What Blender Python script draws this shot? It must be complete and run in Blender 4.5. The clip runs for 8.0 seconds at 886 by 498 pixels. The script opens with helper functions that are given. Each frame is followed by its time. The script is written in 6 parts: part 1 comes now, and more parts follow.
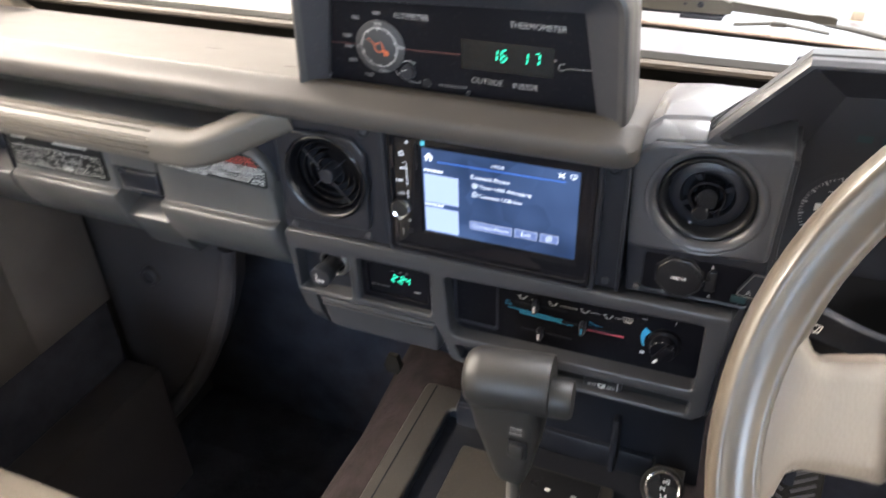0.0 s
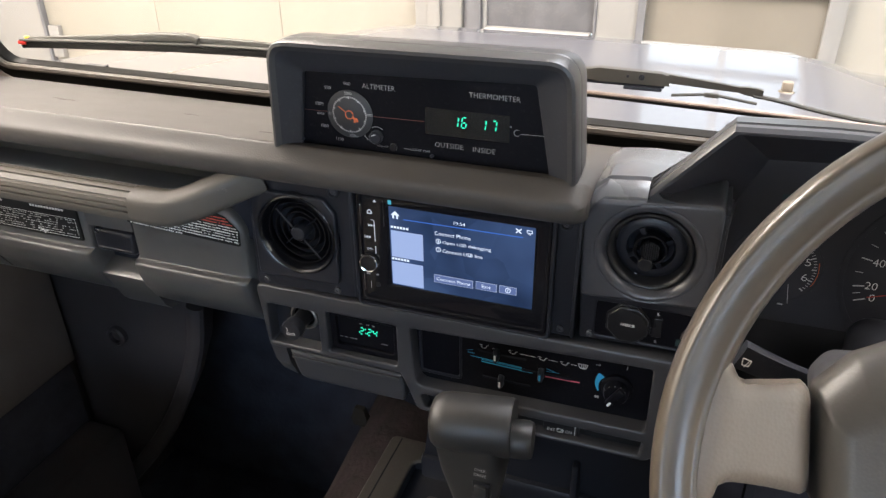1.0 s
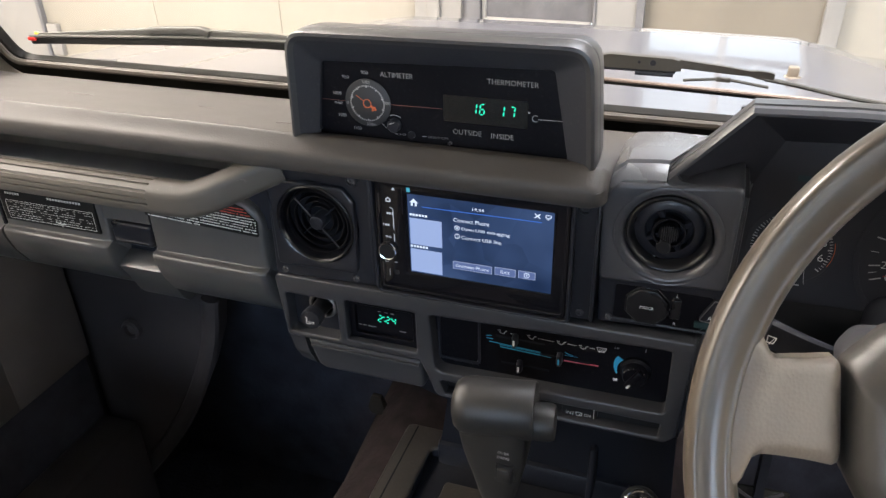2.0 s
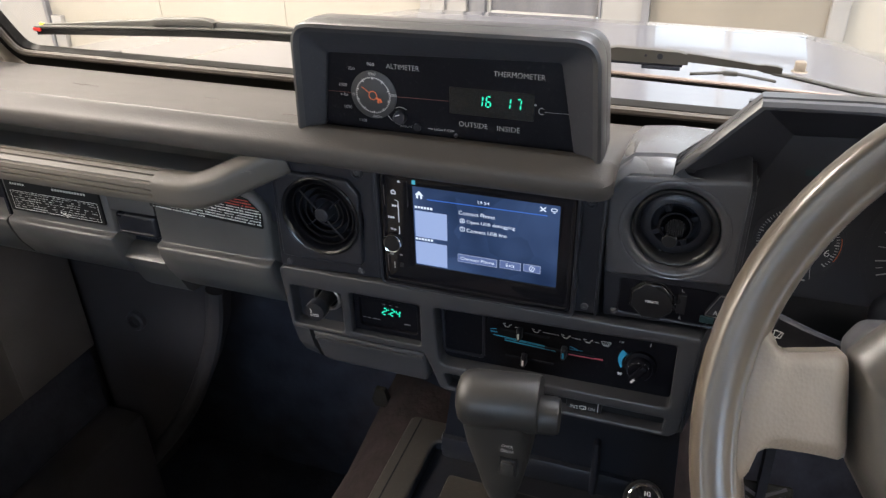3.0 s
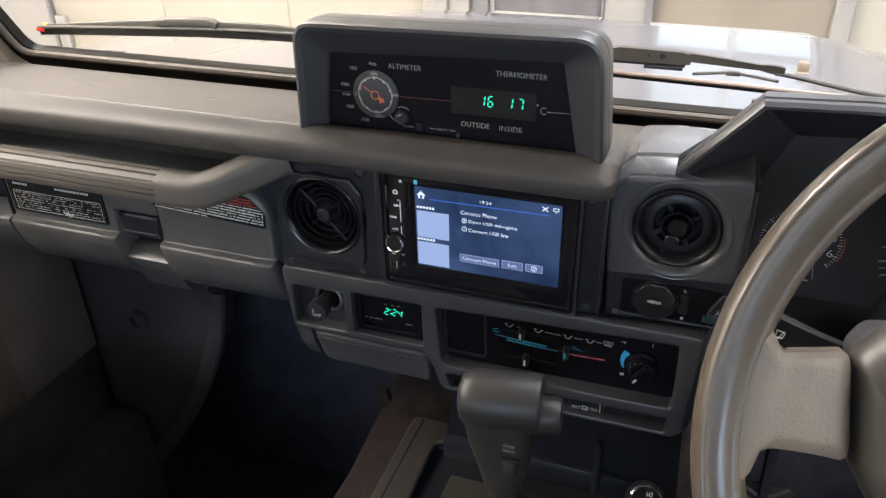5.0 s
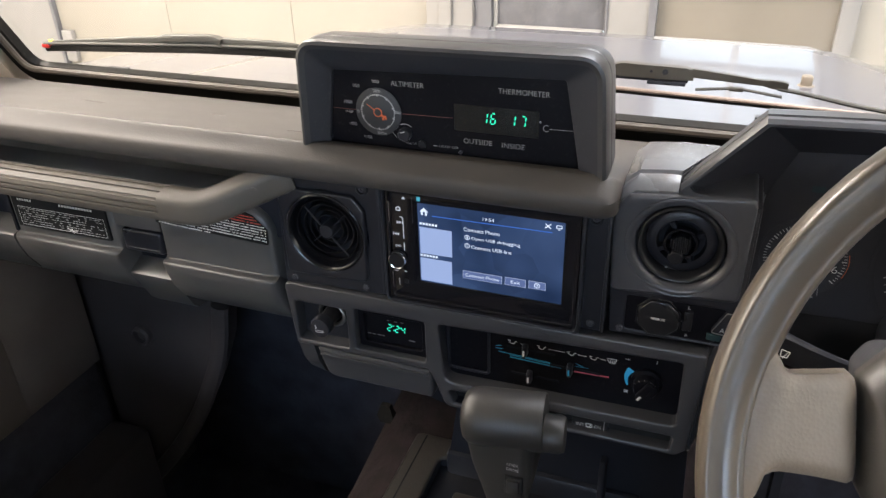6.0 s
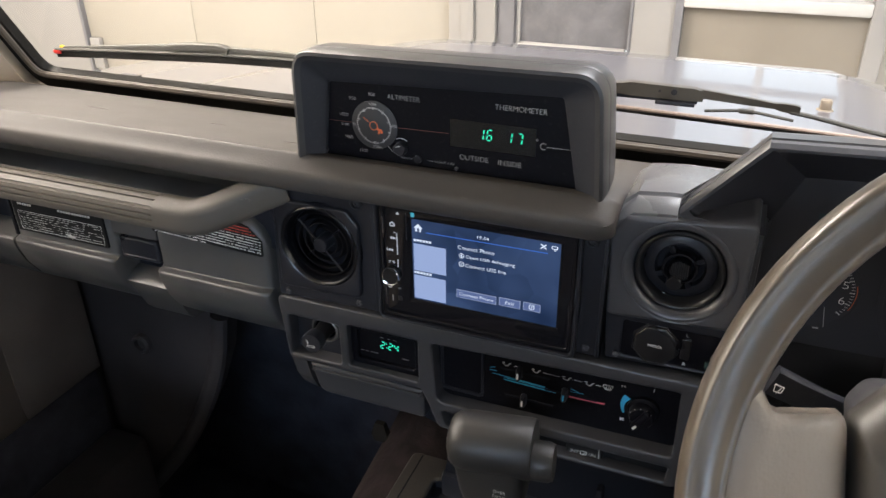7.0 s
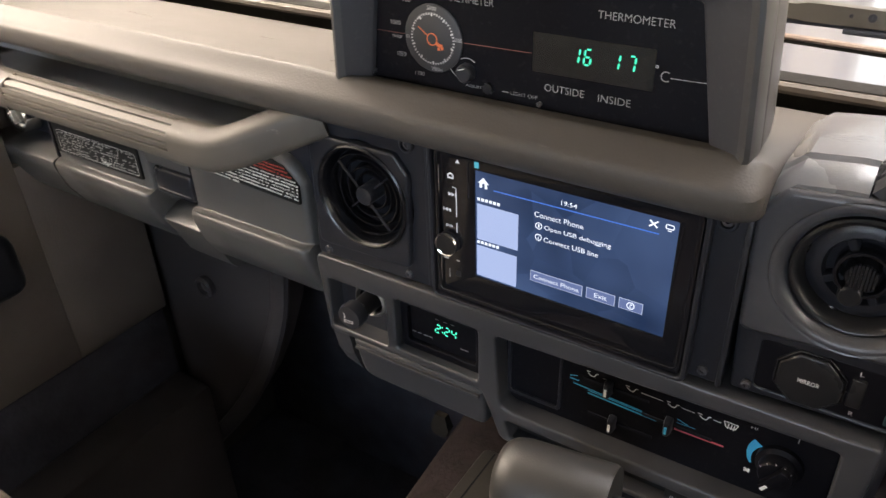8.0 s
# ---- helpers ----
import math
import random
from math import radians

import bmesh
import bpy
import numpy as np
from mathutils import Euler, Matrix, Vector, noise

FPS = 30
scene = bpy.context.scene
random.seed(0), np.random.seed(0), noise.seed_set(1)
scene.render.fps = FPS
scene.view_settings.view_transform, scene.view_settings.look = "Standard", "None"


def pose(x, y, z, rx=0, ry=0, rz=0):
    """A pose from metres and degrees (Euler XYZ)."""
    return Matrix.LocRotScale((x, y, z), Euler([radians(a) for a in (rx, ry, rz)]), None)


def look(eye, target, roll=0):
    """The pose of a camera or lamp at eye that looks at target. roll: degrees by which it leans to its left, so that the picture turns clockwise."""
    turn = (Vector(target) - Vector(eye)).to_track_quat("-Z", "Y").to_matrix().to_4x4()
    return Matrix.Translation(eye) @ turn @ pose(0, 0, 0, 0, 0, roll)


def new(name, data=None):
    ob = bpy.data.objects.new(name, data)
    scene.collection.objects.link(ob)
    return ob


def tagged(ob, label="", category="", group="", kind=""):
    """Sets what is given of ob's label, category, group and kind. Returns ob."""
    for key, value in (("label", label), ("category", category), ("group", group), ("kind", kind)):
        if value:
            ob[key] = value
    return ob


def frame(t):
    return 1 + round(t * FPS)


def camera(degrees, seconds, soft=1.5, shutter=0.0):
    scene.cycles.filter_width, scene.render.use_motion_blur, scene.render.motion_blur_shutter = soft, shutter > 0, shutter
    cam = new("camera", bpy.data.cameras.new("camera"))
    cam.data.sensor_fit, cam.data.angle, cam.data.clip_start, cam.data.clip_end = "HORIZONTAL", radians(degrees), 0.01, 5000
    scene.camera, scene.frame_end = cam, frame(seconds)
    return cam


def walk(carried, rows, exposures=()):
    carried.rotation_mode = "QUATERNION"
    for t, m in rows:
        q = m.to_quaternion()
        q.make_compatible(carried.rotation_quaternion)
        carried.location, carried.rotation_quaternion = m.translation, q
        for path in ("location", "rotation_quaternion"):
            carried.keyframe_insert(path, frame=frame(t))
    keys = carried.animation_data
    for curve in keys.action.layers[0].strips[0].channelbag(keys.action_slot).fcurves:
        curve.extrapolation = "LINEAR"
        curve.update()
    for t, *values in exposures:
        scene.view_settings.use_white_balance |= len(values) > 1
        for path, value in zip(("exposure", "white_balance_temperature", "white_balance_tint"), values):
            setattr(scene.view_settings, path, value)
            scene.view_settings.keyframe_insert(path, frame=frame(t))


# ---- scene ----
cam = camera(60.3, 8.0, soft=1.4, shutter=0.45)
PATH = [
    (0, (0.072, 0.061, 1.493), (-0.597, 1.572, 0.367), -2.3),
    (0.1, (0.072, 0.069, 1.498), (-0.571, 1.592, 0.384), -2.5),
    (0.2, (0.073, 0.063, 1.499), (-0.548, 1.625, 0.422), -2.1),
    (0.3, (0.073, 0.058, 1.502), (-0.527, 1.645, 0.444), -1.5),
    (0.5, (0.08, 0.037, 1.5), (-0.51, 1.663, 0.496), -0.4),
    (1, (0.084, 0.018, 1.509), (-0.516, 1.652, 0.523), -0.8),
    (1.5, (0.08, 0.017, 1.508), (-0.506, 1.654, 0.518), -1.5),
    (2, (0.07, 0.004, 1.507), (-0.527, 1.629, 0.506), -1.7),
    (3.5, (0.068, 0.004, 1.505), (-0.535, 1.617, 0.488), -1.4),
    (4, (0.069, 0.004, 1.506), (-0.534, 1.616, 0.487), -1.3),
    (5.5, (0.069, 0.005, 1.504), (-0.547, 1.623, 0.502), -1.7),
    (6, (0.069, 0.008, 1.508), (-0.556, 1.632, 0.522), -1.8),
    (6.5, (0.07, 0.009, 1.506), (-0.587, 1.629, 0.533), -1.7),
    (7, (0.086, 0.031, 1.502), (-0.594, 1.654, 0.551), -0.9),
    (7.2, (0.090, 0.056, 1.493), (-0.596, 1.678, 0.534), -0.1),
    (7.3, (0.089, 0.078, 1.479), (-0.627, 1.677, 0.520), 0.2),
    (7.4, (0.085, 0.096, 1.462), (-0.660, 1.684, 0.506), 0.6),
    (7.5, (0.083, 0.116, 1.446), (-0.721, 1.679, 0.491), 0.7),
    (7.6, (0.078, 0.138, 1.440), (-0.774, 1.652, 0.456), 0.8),
    (7.7, (0.074, 0.161, 1.437), (-0.828, 1.622, 0.418), 0.4),
    (7.8, (0.068, 0.180, 1.432), (-0.866, 1.600, 0.386), -0.4),
    (7.9, (0.060, 0.195, 1.425), (-0.890, 1.595, 0.370), -1.2),
    (8, (0.06, 0.203, 1.423), (-0.899, 1.602, 0.363), -2.1),
]
from mathutils import geometry

EXPOSURES = [(0.0, 1.28, 6270, 10), (0.3, 0.97, 6270, 10), (0.6, 0.62, 6270, 10), (1.0, 0.4, 6220, 10), (1.5, 0.32, 6170, 10), (5.5, 0.36, 6170, 10), (6.5, 0.22, 6270, 10), (7.0, 0.16, 6270, 10), (7.5, 0.16, 6370, 11), (8.0, 0.6, 6770, 12)]
walk(cam, [(t, look(eye, target, roll)) for t, eye, target, roll in PATH], EXPOSURES)

# ---------------------------------------------------------------- world and lights
world = bpy.data.worlds.new("sky")
world.use_nodes = True
scene.world = world
wn = world.node_tree.nodes
sky = wn.new("ShaderNodeTexSky")
sky.sky_type, sky.sun_disc = "NISHITA", False
sky.sun_elevation, sky.sun_rotation = radians(35), radians(200)
wn["Background"].inputs["Strength"].default_value = 0.13
world.node_tree.links.new(sky.outputs["Color"], wn["Background"].inputs["Color"])


def area(name, m, sx, sy, watts, colour):
    data = bpy.data.lights.new(name, "AREA")
    data.shape, data.size, data.size_y, data.energy, data.color = "RECTANGLE", sx, sy, watts, colour
    ob = new(name, data)
    ob.matrix_world = m
    return ob


CEIL = 3.3
WARM, SOFT, NEUTRAL = (1.0, 0.875, 0.745), (1.0, 0.94, 0.88), (0.985, 0.965, 1.0)
# Overhead lamps, unseen and added; placed to shape the light on the dash.
LAMPS = [(-2.6, 1.9, 290, WARM), (-4.6, -0.20, 400, WARM), (-2.2, -0.50, 190, WARM), (0.4, 1.7, 100, NEUTRAL), (2.1, 0.1, 225, SOFT), (1.6, -3.2, 20, NEUTRAL)]
for lx, ly, watts, tone in LAMPS:
    area("ceiling_lamp_light", pose(lx, ly, CEIL - 0.10), 1.1, 2.2, watts, tone)
# Bluish fill added from behind to lift the dark parts; its source is unseen.
area("shutter_daylight", look((0.8, -4.7, 1.65), (-0.2, 0.5, 1.2)), 3.3, 2.3, 270, (0.62, 0.78, 1.0))

# ---------------------------------------------------------------- materials


def node_mat(name):
    m = bpy.data.materials.new(name)
    m.use_nodes = True
    nt = m.node_tree
    return m, nt, nt.nodes["Principled BSDF"]


def surface(name, colour, rough=0.5, metal=0.0, grain=0.0, grain_size=0.001, stain=0.15, stain_size=0.08, coat=0.0, rough_var=0.12, spec=0.5, dust=0.0):
    """A plain surface with fine grain relief and wear at two scales."""
    m, nt, bsdf = node_mat(name)
    N, L = nt.nodes, nt.links
    tc = N.new("ShaderNodeTexCoord")
    big = N.new("ShaderNodeTexNoise")
    big.inputs["Scale"].default_value, big.inputs["Detail"].default_value = 1 / stain_size, 5
    L.new(tc.outputs["Object"], big.inputs["Vector"])
    fine = N.new("ShaderNodeTexNoise")
    fine.inputs["Scale"].default_value, fine.inputs["Detail"].default_value = 1 / grain_size * 0.5, 3
    L.new(tc.outputs["Object"], fine.inputs["Vector"])
    ramp = N.new("ShaderNodeValToRGB")
    c = Vector(colour)
    ramp.color_ramp.elements[0].position, ramp.color_ramp.elements[1].position = 0.3, 0.7
    ramp.color_ramp.elements[0].color = (*(c * (1 - stain)), 1)
    ramp.color_ramp.elements[1].color = (*(c * (1 + stain)), 1)
    L.new(big.outputs["Fac"], ramp.inputs["Fac"])
    out = ramp.outputs["Color"]
    if dust:
        spots = N.new("ShaderNodeTexNoise")
        spots.inputs["Scale"].default_value, spots.inputs["Detail"].default_value = 260, 6
        L.new(tc.outputs["Object"], spots.inputs["Vector"])
        cut = N.new("ShaderNodeMapRange")
        cut.inputs["From Min"].default_value, cut.inputs["From Max"].default_value, cut.inputs["To Max"].default_value = 0.58, 0.8, dust
        L.new(spots.outputs["Fac"], cut.inputs["Value"])
        mix = N.new("ShaderNodeMix")
        mix.data_type = "RGBA"
        L.new(cut.outputs["Result"], mix.inputs["Factor"])
        L.new(out, mix.inputs["A"])
        mix.inputs["B"].default_value = (0.35, 0.32, 0.28, 1)
        out = mix.outputs["Result"]
    L.new(out, bsdf.inputs["Base Color"])
    rr = N.new("ShaderNodeMapRange")
    rr.inputs["To Min"].default_value, rr.inputs["To Max"].default_value = max(rough - rough_var, 0.02), min(rough + rough_var, 1)
    L.new(big.outputs["Fac"], rr.inputs["Value"])
    L.new(rr.outputs["Result"], bsdf.inputs["Roughness"])
    bsdf.inputs["Metallic"].default_value = metal
    bsdf.inputs["Specular IOR Level"].default_value = spec
    bsdf.inputs["Coat Weight"].default_value = coat
    bsdf.inputs["Coat Roughness"].default_value = 0.05
    if grain:
        bump = N.new("ShaderNodeBump")
        bump.inputs["Strength"].default_value, bump.inputs["Distance"].default_value = grain, grain_size * 0.4
        L.new(fine.outputs["Fac"], bump.inputs["Height"])
        L.new(bump.outputs["Normal"], bsdf.inputs["Normal"])
    return m


def leather(name, colour, rough, cell, depth, spec=0.5, stain=0.07, rough_var=0.06, scuff=0.0):
    """Moulded plastic with a pebbled leather grain, and pale scuffs where it is worn."""
    m = surface(name, colour, rough, grain=0.0, stain=stain, stain_size=0.05, rough_var=rough_var, spec=spec)
    nt = m.node_tree
    N, L = nt.nodes, nt.links
    v = N.new("ShaderNodeTexVoronoi")
    v.inputs["Scale"].default_value = 1 / cell
    tc = N.new("ShaderNodeTexCoord")
    L.new(tc.outputs["Object"], v.inputs["Vector"])
    b = N.new("ShaderNodeBump")
    b.inputs["Strength"].default_value, b.inputs["Distance"].default_value = depth, cell * 0.25
    L.new(v.outputs["Distance"], b.inputs["Height"])
    L.new(b.outputs["Normal"], N["Principled BSDF"].inputs["Normal"])
    if scuff:
        mp, ns, cut, mix = N.new("ShaderNodeMapping"), N.new("ShaderNodeTexNoise"), N.new("ShaderNodeMapRange"), N.new("ShaderNodeMix")
        mp.inputs["Scale"].default_value, mp.inputs["Rotation"].default_value = (9, 46, 46), (0.2, 0.3, 0.35)
        ns.inputs["Scale"].default_value, ns.inputs["Detail"].default_value, ns.inputs["Roughness"].default_value = 2.2, 7, 0.62
        L.new(tc.outputs["Object"], mp.inputs["Vector"])
        L.new(mp.outputs["Vector"], ns.inputs["Vector"])
        cut.inputs["From Min"].default_value, cut.inputs["From Max"].default_value, cut.inputs["To Max"].default_value = 0.66, 0.78, scuff
        L.new(ns.outputs["Fac"], cut.inputs["Value"])
        mix.data_type = "RGBA"
        bsdf = N["Principled BSDF"]
        old = bsdf.inputs["Base Color"].links[0].from_socket
        L.new(cut.outputs["Result"], mix.inputs["Factor"])
        L.new(old, mix.inputs["A"])
        mix.inputs["B"].default_value = (0.42, 0.39, 0.35, 1)
        L.new(mix.outputs["Result"], bsdf.inputs["Base Color"])
    return m


def glow(name, colour, strength):
    m, nt, bsdf = node_mat(name)
    bsdf.inputs["Base Color"].default_value = (0.01, 0.01, 0.01, 1)
    bsdf.inputs["Emission Color"].default_value = (*colour, 1)
    bsdf.inputs["Emission Strength"].default_value = strength
    bsdf.inputs["Roughness"].default_value = 0.25
    return m


def pane_mat(name, tint, gloss):
    """Thin clear pane: clear, with a Fresnel gloss."""
    m = bpy.data.materials.new(name)
    m.use_nodes = True
    N, L = m.node_tree.nodes, m.node_tree.links
    N.remove(N["Principled BSDF"])
    t, g, mix, f = N.new("ShaderNodeBsdfTransparent"), N.new("ShaderNodeBsdfGlossy"), N.new("ShaderNodeMixShader"), N.new("ShaderNodeFresnel")
    t.inputs["Color"].default_value = (*tint, 1)
    g.inputs["Roughness"].default_value = 0.02
    f.inputs["IOR"].default_value = gloss
    L.new(f.outputs["Fac"], mix.inputs["Fac"])
    L.new(t.outputs["BSDF"], mix.inputs[1])
    L.new(g.outputs["BSDF"], mix.inputs[2])
    L.new(mix.outputs["Shader"], N["Material Output"].inputs["Surface"])
    return m


def screen_mat():
    """The lit picture: a blue-grey ground with soft lighter wedges."""
    m, nt, bsdf = node_mat("lit_screen")
    N, L = nt.nodes, nt.links
    tc, mp = N.new("ShaderNodeTexCoord"), N.new("ShaderNodeMapping")
    mp.inputs["Rotation"].default_value = (0, radians(38), 0)
    L.new(tc.outputs["Object"], mp.inputs["Vector"])
    v = N.new("ShaderNodeTexVoronoi")
    v.inputs["Scale"].default_value = 34
    L.new(mp.outputs["Vector"], v.inputs["Vector"])
    ns = N.new("ShaderNodeTexNoise")
    ns.inputs["Scale"].default_value = 14
    L.new(tc.outputs["Object"], ns.inputs["Vector"])
    add = N.new("ShaderNodeMath")
    add.operation = "MULTIPLY_ADD"
    L.new(v.outputs["Color"], add.inputs[0])
    add.inputs[1].default_value = 0.22
    L.new(ns.outputs["Fac"], add.inputs[2])
    ramp = N.new("ShaderNodeValToRGB")
    ramp.color_ramp.elements[0].position, ramp.color_ramp.elements[1].position = 0.35, 0.85
    ramp.color_ramp.elements[0].color, ramp.color_ramp.elements[1].color = (0.014, 0.036, 0.104, 1), (0.076, 0.136, 0.305, 1)
    L.new(add.outputs["Value"], ramp.inputs["Fac"])
    L.new(ramp.outputs["Color"], bsdf.inputs["Emission Color"])
    bsdf.inputs["Emission Strength"].default_value = 0.52
    bsdf.inputs["Base Color"].default_value = (0.01, 0.01, 0.012, 1)
    bsdf.inputs["Specular IOR Level"].default_value = 0.2
    bsdf.inputs["Roughness"].default_value = 0.14
    return m


PAD = leather("padded_vinyl", (0.058, 0.0515, 0.0455), 0.52, 0.0017, 0.22, spec=0.30, scuff=0.14)
TRIM = surface("grey_plastic", (0.039, 0.039, 0.042), 0.30, grain=0.18, grain_size=0.0012, stain=0.04, rough_var=0.03)
GLOVE = leather("glove_box_plastic", (0.072, 0.070, 0.068), 0.34, 0.0015, 0.08, spec=0.5, stain=0.04, rough_var=0.03)
POD = surface("pod_plastic", (0.034, 0.033, 0.034), 0.36, grain=0.2, grain_size=0.0011, stain=0.08, rough_var=0.07, dust=0.05)
POD_IN = surface("pod_inner_plastic", (0.028, 0.029, 0.034), 0.45, grain=0.2, grain_size=0.0011, stain=0.08, spec=0.3, dust=0.05)
BLACK = surface("black_plastic", (0.0155, 0.0165, 0.0210), 0.32, spec=0.38, grain=0.25, grain_size=0.001, stain=0.12, dust=0.04)
PANEL = surface("dark_grey_plastic", (0.050, 0.050, 0.055), 0.32, grain=0.2, grain_size=0.0012, stain=0.10, rough_var=0.08, dust=0.06)
LINING = surface("visor_lining", (0.028, 0.027, 0.031), 0.5, grain=0.25, grain_size=0.0012, stain=0.06, spec=0.25)
# Paler than the panel: windscreen light put into the colour; also a worn edge.
LIT_WORN_GREY = surface("lit_worn_grey", (0.125, 0.123, 0.125), 0.26, spec=0.8, grain=0.2, grain_size=0.0012, stain=0.08, dust=0.08)
RECESS = surface("recess_plastic", (0.165, 0.170, 0.185), 0.6, grain=0.3, grain_size=0.0014, stain=0.15)
SATIN = surface("satin_black", (0.012, 0.012, 0.013), 0.30, spec=0.35, stain=0.1, rough_var=0.08)
DEEP = surface("matt_black", (0.014, 0.015, 0.020), 0.75, stain=0.2, spec=0.15)
FACE = surface("black_face", (0.005, 0.005, 0.007), 0.36, spec=0.12, stain=0.1, dust=0.03)
LOUVRE = surface("louvre_black", (0.0065, 0.0068, 0.0085), 0.22, spec=0.5, stain=0.1, rough_var=0.05)
PIANO = surface("gloss_black", (0.008, 0.008, 0.010), 0.10, stain=0.05, rough_var=0.03, dust=0.02)
WHEEL = leather("wheel_plastic", (0.096, 0.079, 0.062), 0.28, 0.0016, 0.04, spec=0.6, stain=0.02, rough_var=0.01)
SPOKE = leather("spoke_plastic", (0.190, 0.158, 0.127), 0.30, 0.0021, 0.26, stain=0.05, rough_var=0.04)
HANDLE = leather("handle_plastic", (0.080, 0.071, 0.060), 0.50, 0.0013, 0.16, spec=0.3, scuff=0.45)
CONSOLE = surface("console_plastic", (0.048, 0.043, 0.037), 0.42, grain=0.3, grain_size=0.0014, stain=0.12, dust=0.1)
FLOORC = surface("floor_carpet", (0.042, 0.043, 0.056), 0.95, grain=0.9, grain_size=0.004, stain=0.3, stain_size=0.05, spec=0.1)
HUB = leather("hub_plastic", (0.070, 0.064, 0.057), 0.38, 0.0018, 0.12)
HOODM = surface("hood_plastic", (0.029, 0.029, 0.032), 0.38, grain=0.2, grain_size=0.0012, stain=0.08, rough_var=0.06, spec=0.55, dust=0.04)
LEVER = leather("lever_plastic", (0.022, 0.0205, 0.0185), 0.46, 0.0014, 0.14, rough_var=0.04)
NOZZLE = surface("nozzle_plastic", (0.17, 0.14, 0.105), 0.5, stain=0.1)
PILLAR = surface("pillar_trim", (0.40, 0.34, 0.27), 0.6, grain=0.3, grain_size=0.0015, stain=0.06)
CARPET = surface("brown_carpet", (0.031, 0.024, 0.024), 0.95, grain=1.0, grain_size=0.004, stain=0.4, stain_size=0.03, spec=0.1)
KICK = surface("kick_plastic", (0.046, 0.042, 0.044), 0.5, grain=0.3, grain_size=0.0014, stain=0.16, spec=0.25)
DOORT = surface("door_trim", (0.110, 0.097, 0.090), 0.6, grain=0.35, grain_size=0.0016, stain=0.14, spec=0.25)
SEAT = surface("seat_cloth", (0.095, 0.082, 0.066), 0.9, grain=0.8, grain_size=0.0022, stain=0.1, spec=0.2)
CHROME = surface("chrome", (0.75, 0.75, 0.74), 0.14, metal=1.0, stain=0.05, rough_var=0.06)
STEEL = surface("worn_steel", (0.45, 0.44, 0.42), 0.34, metal=1.0, stain=0.15)
DULL = surface("dull_steel", (0.24, 0.235, 0.22), 0.42, metal=0.8, stain=0.2)
RUBBER = surface("rubber", (0.0085, 0.0075, 0.006), 0.6, grain=0.3, grain_size=0.002, stain=0.25, spec=0.12, dust=0.04)
WIPER = surface("wiper_paint", (0.046, 0.042, 0.034), 0.45, grain=0.2, grain_size=0.002, stain=0.15, spec=0.35)
PAINT = surface("bonnet_paint", (0.085, 0.084, 0.097), 0.38, metal=0.2, stain=0.03, stain_size=0.3, coat=1.0, rough_var=0.04, grain=0.06, grain_size=0.004)
INK = surface("pale_print", (0.80, 0.79, 0.76), 0.6, stain=0.05)
DIM_INK = surface("grey_print", (0.50, 0.49, 0.47), 0.6, stain=0.08)
RED_INK = surface("red_print", (0.42, 0.055, 0.035), 0.6, stain=0.1)
RUST_INK = surface("orange_print", (0.62, 0.13, 0.04), 0.5, stain=0.1)
BLUE_INK = surface("blue_print", (0.04, 0.36, 0.62), 0.5, stain=0.1)
PINK_INK = surface("coral_print", (0.70, 0.12, 0.16), 0.5, stain=0.1)
GREEN_INK = surface("green_print", (0.014, 0.040, 0.042), 0.5, stain=0.1)
DIAL = surface("dial_disc", (0.024, 0.024, 0.025), 0.5, stain=0.1)
POD_INK = surface("faint_print", (0.31, 0.305, 0.295), 0.6, stain=0.08)
CLUSTER = surface("cluster_face", (0.026, 0.026, 0.031), 0.45, grain=0.2, grain_size=0.0012, stain=0.1)
LABEL = surface("label_black", (0.012, 0.012, 0.012), 0.5, stain=0.1, spec=0.15)
VFD = glow("green_digits", (0.05, 1.0, 0.58), 1.0)
SCREEN = screen_mat()
UI_WHITE = glow("screen_white", (0.70, 0.78, 0.92), 0.95)
UI_PALE = glow("screen_pale", (0.33, 0.42, 0.68), 0.85)
UI_LINE = glow("screen_blue", (0.04, 0.13, 0.50), 1.0)
UI_KEY = glow("screen_key", (0.085, 0.120, 0.26), 1.0)
UI_EDGE = glow("screen_key_edge", (0.30, 0.36, 0.52), 1.0)
UI_SMALL = glow("lit_symbols", (0.62, 0.66, 0.75), 0.8)
UI_CYAN = glow("lit_cyan", (0.08, 0.45, 0.60), 0.7)
WALL = surface("cream_paint", (0.265, 0.246, 0.212), 0.6, stain=0.04, stain_size=0.8, grain=0.2, grain_size=0.01)
WALL_B = surface("beige_wall", (0.16, 0.142, 0.115), 0.7, stain=0.10, stain_size=0.5, grain=0.3, grain_size=0.01)
GREY_W = surface("grey_paint", (0.21, 0.203, 0.196), 0.6, stain=0.06, stain_size=0.4)
DARK_F = surface("dark_frame", (0.12, 0.12, 0.13), 0.5, stain=0.1)
SILL = surface("white_sill", (0.38, 0.37, 0.355), 0.5, stain=0.06)
CONCRETE = surface("concrete", (0.36, 0.34, 0.31), 0.8, grain=0.4, grain_size=0.01, stain=0.15, stain_size=0.4)
CEILM = surface("ceiling_paint", (0.78, 0.76, 0.70), 0.8, stain=0.04, stain_size=0.6)
HEADL = surface("headliner", (0.42, 0.39, 0.33), 0.9, grain=0.5, grain_size=0.004, stain=0.06)
RED_P = surface("red_plastic", (0.62, 0.03, 0.02), 0.4, stain=0.1)
YEL_P = surface("yellow_plastic", (0.75, 0.60, 0.04), 0.4, stain=0.1)
GLASS = pane_mat("windscreen_glass", (0.97, 0.975, 0.97), 1.28)

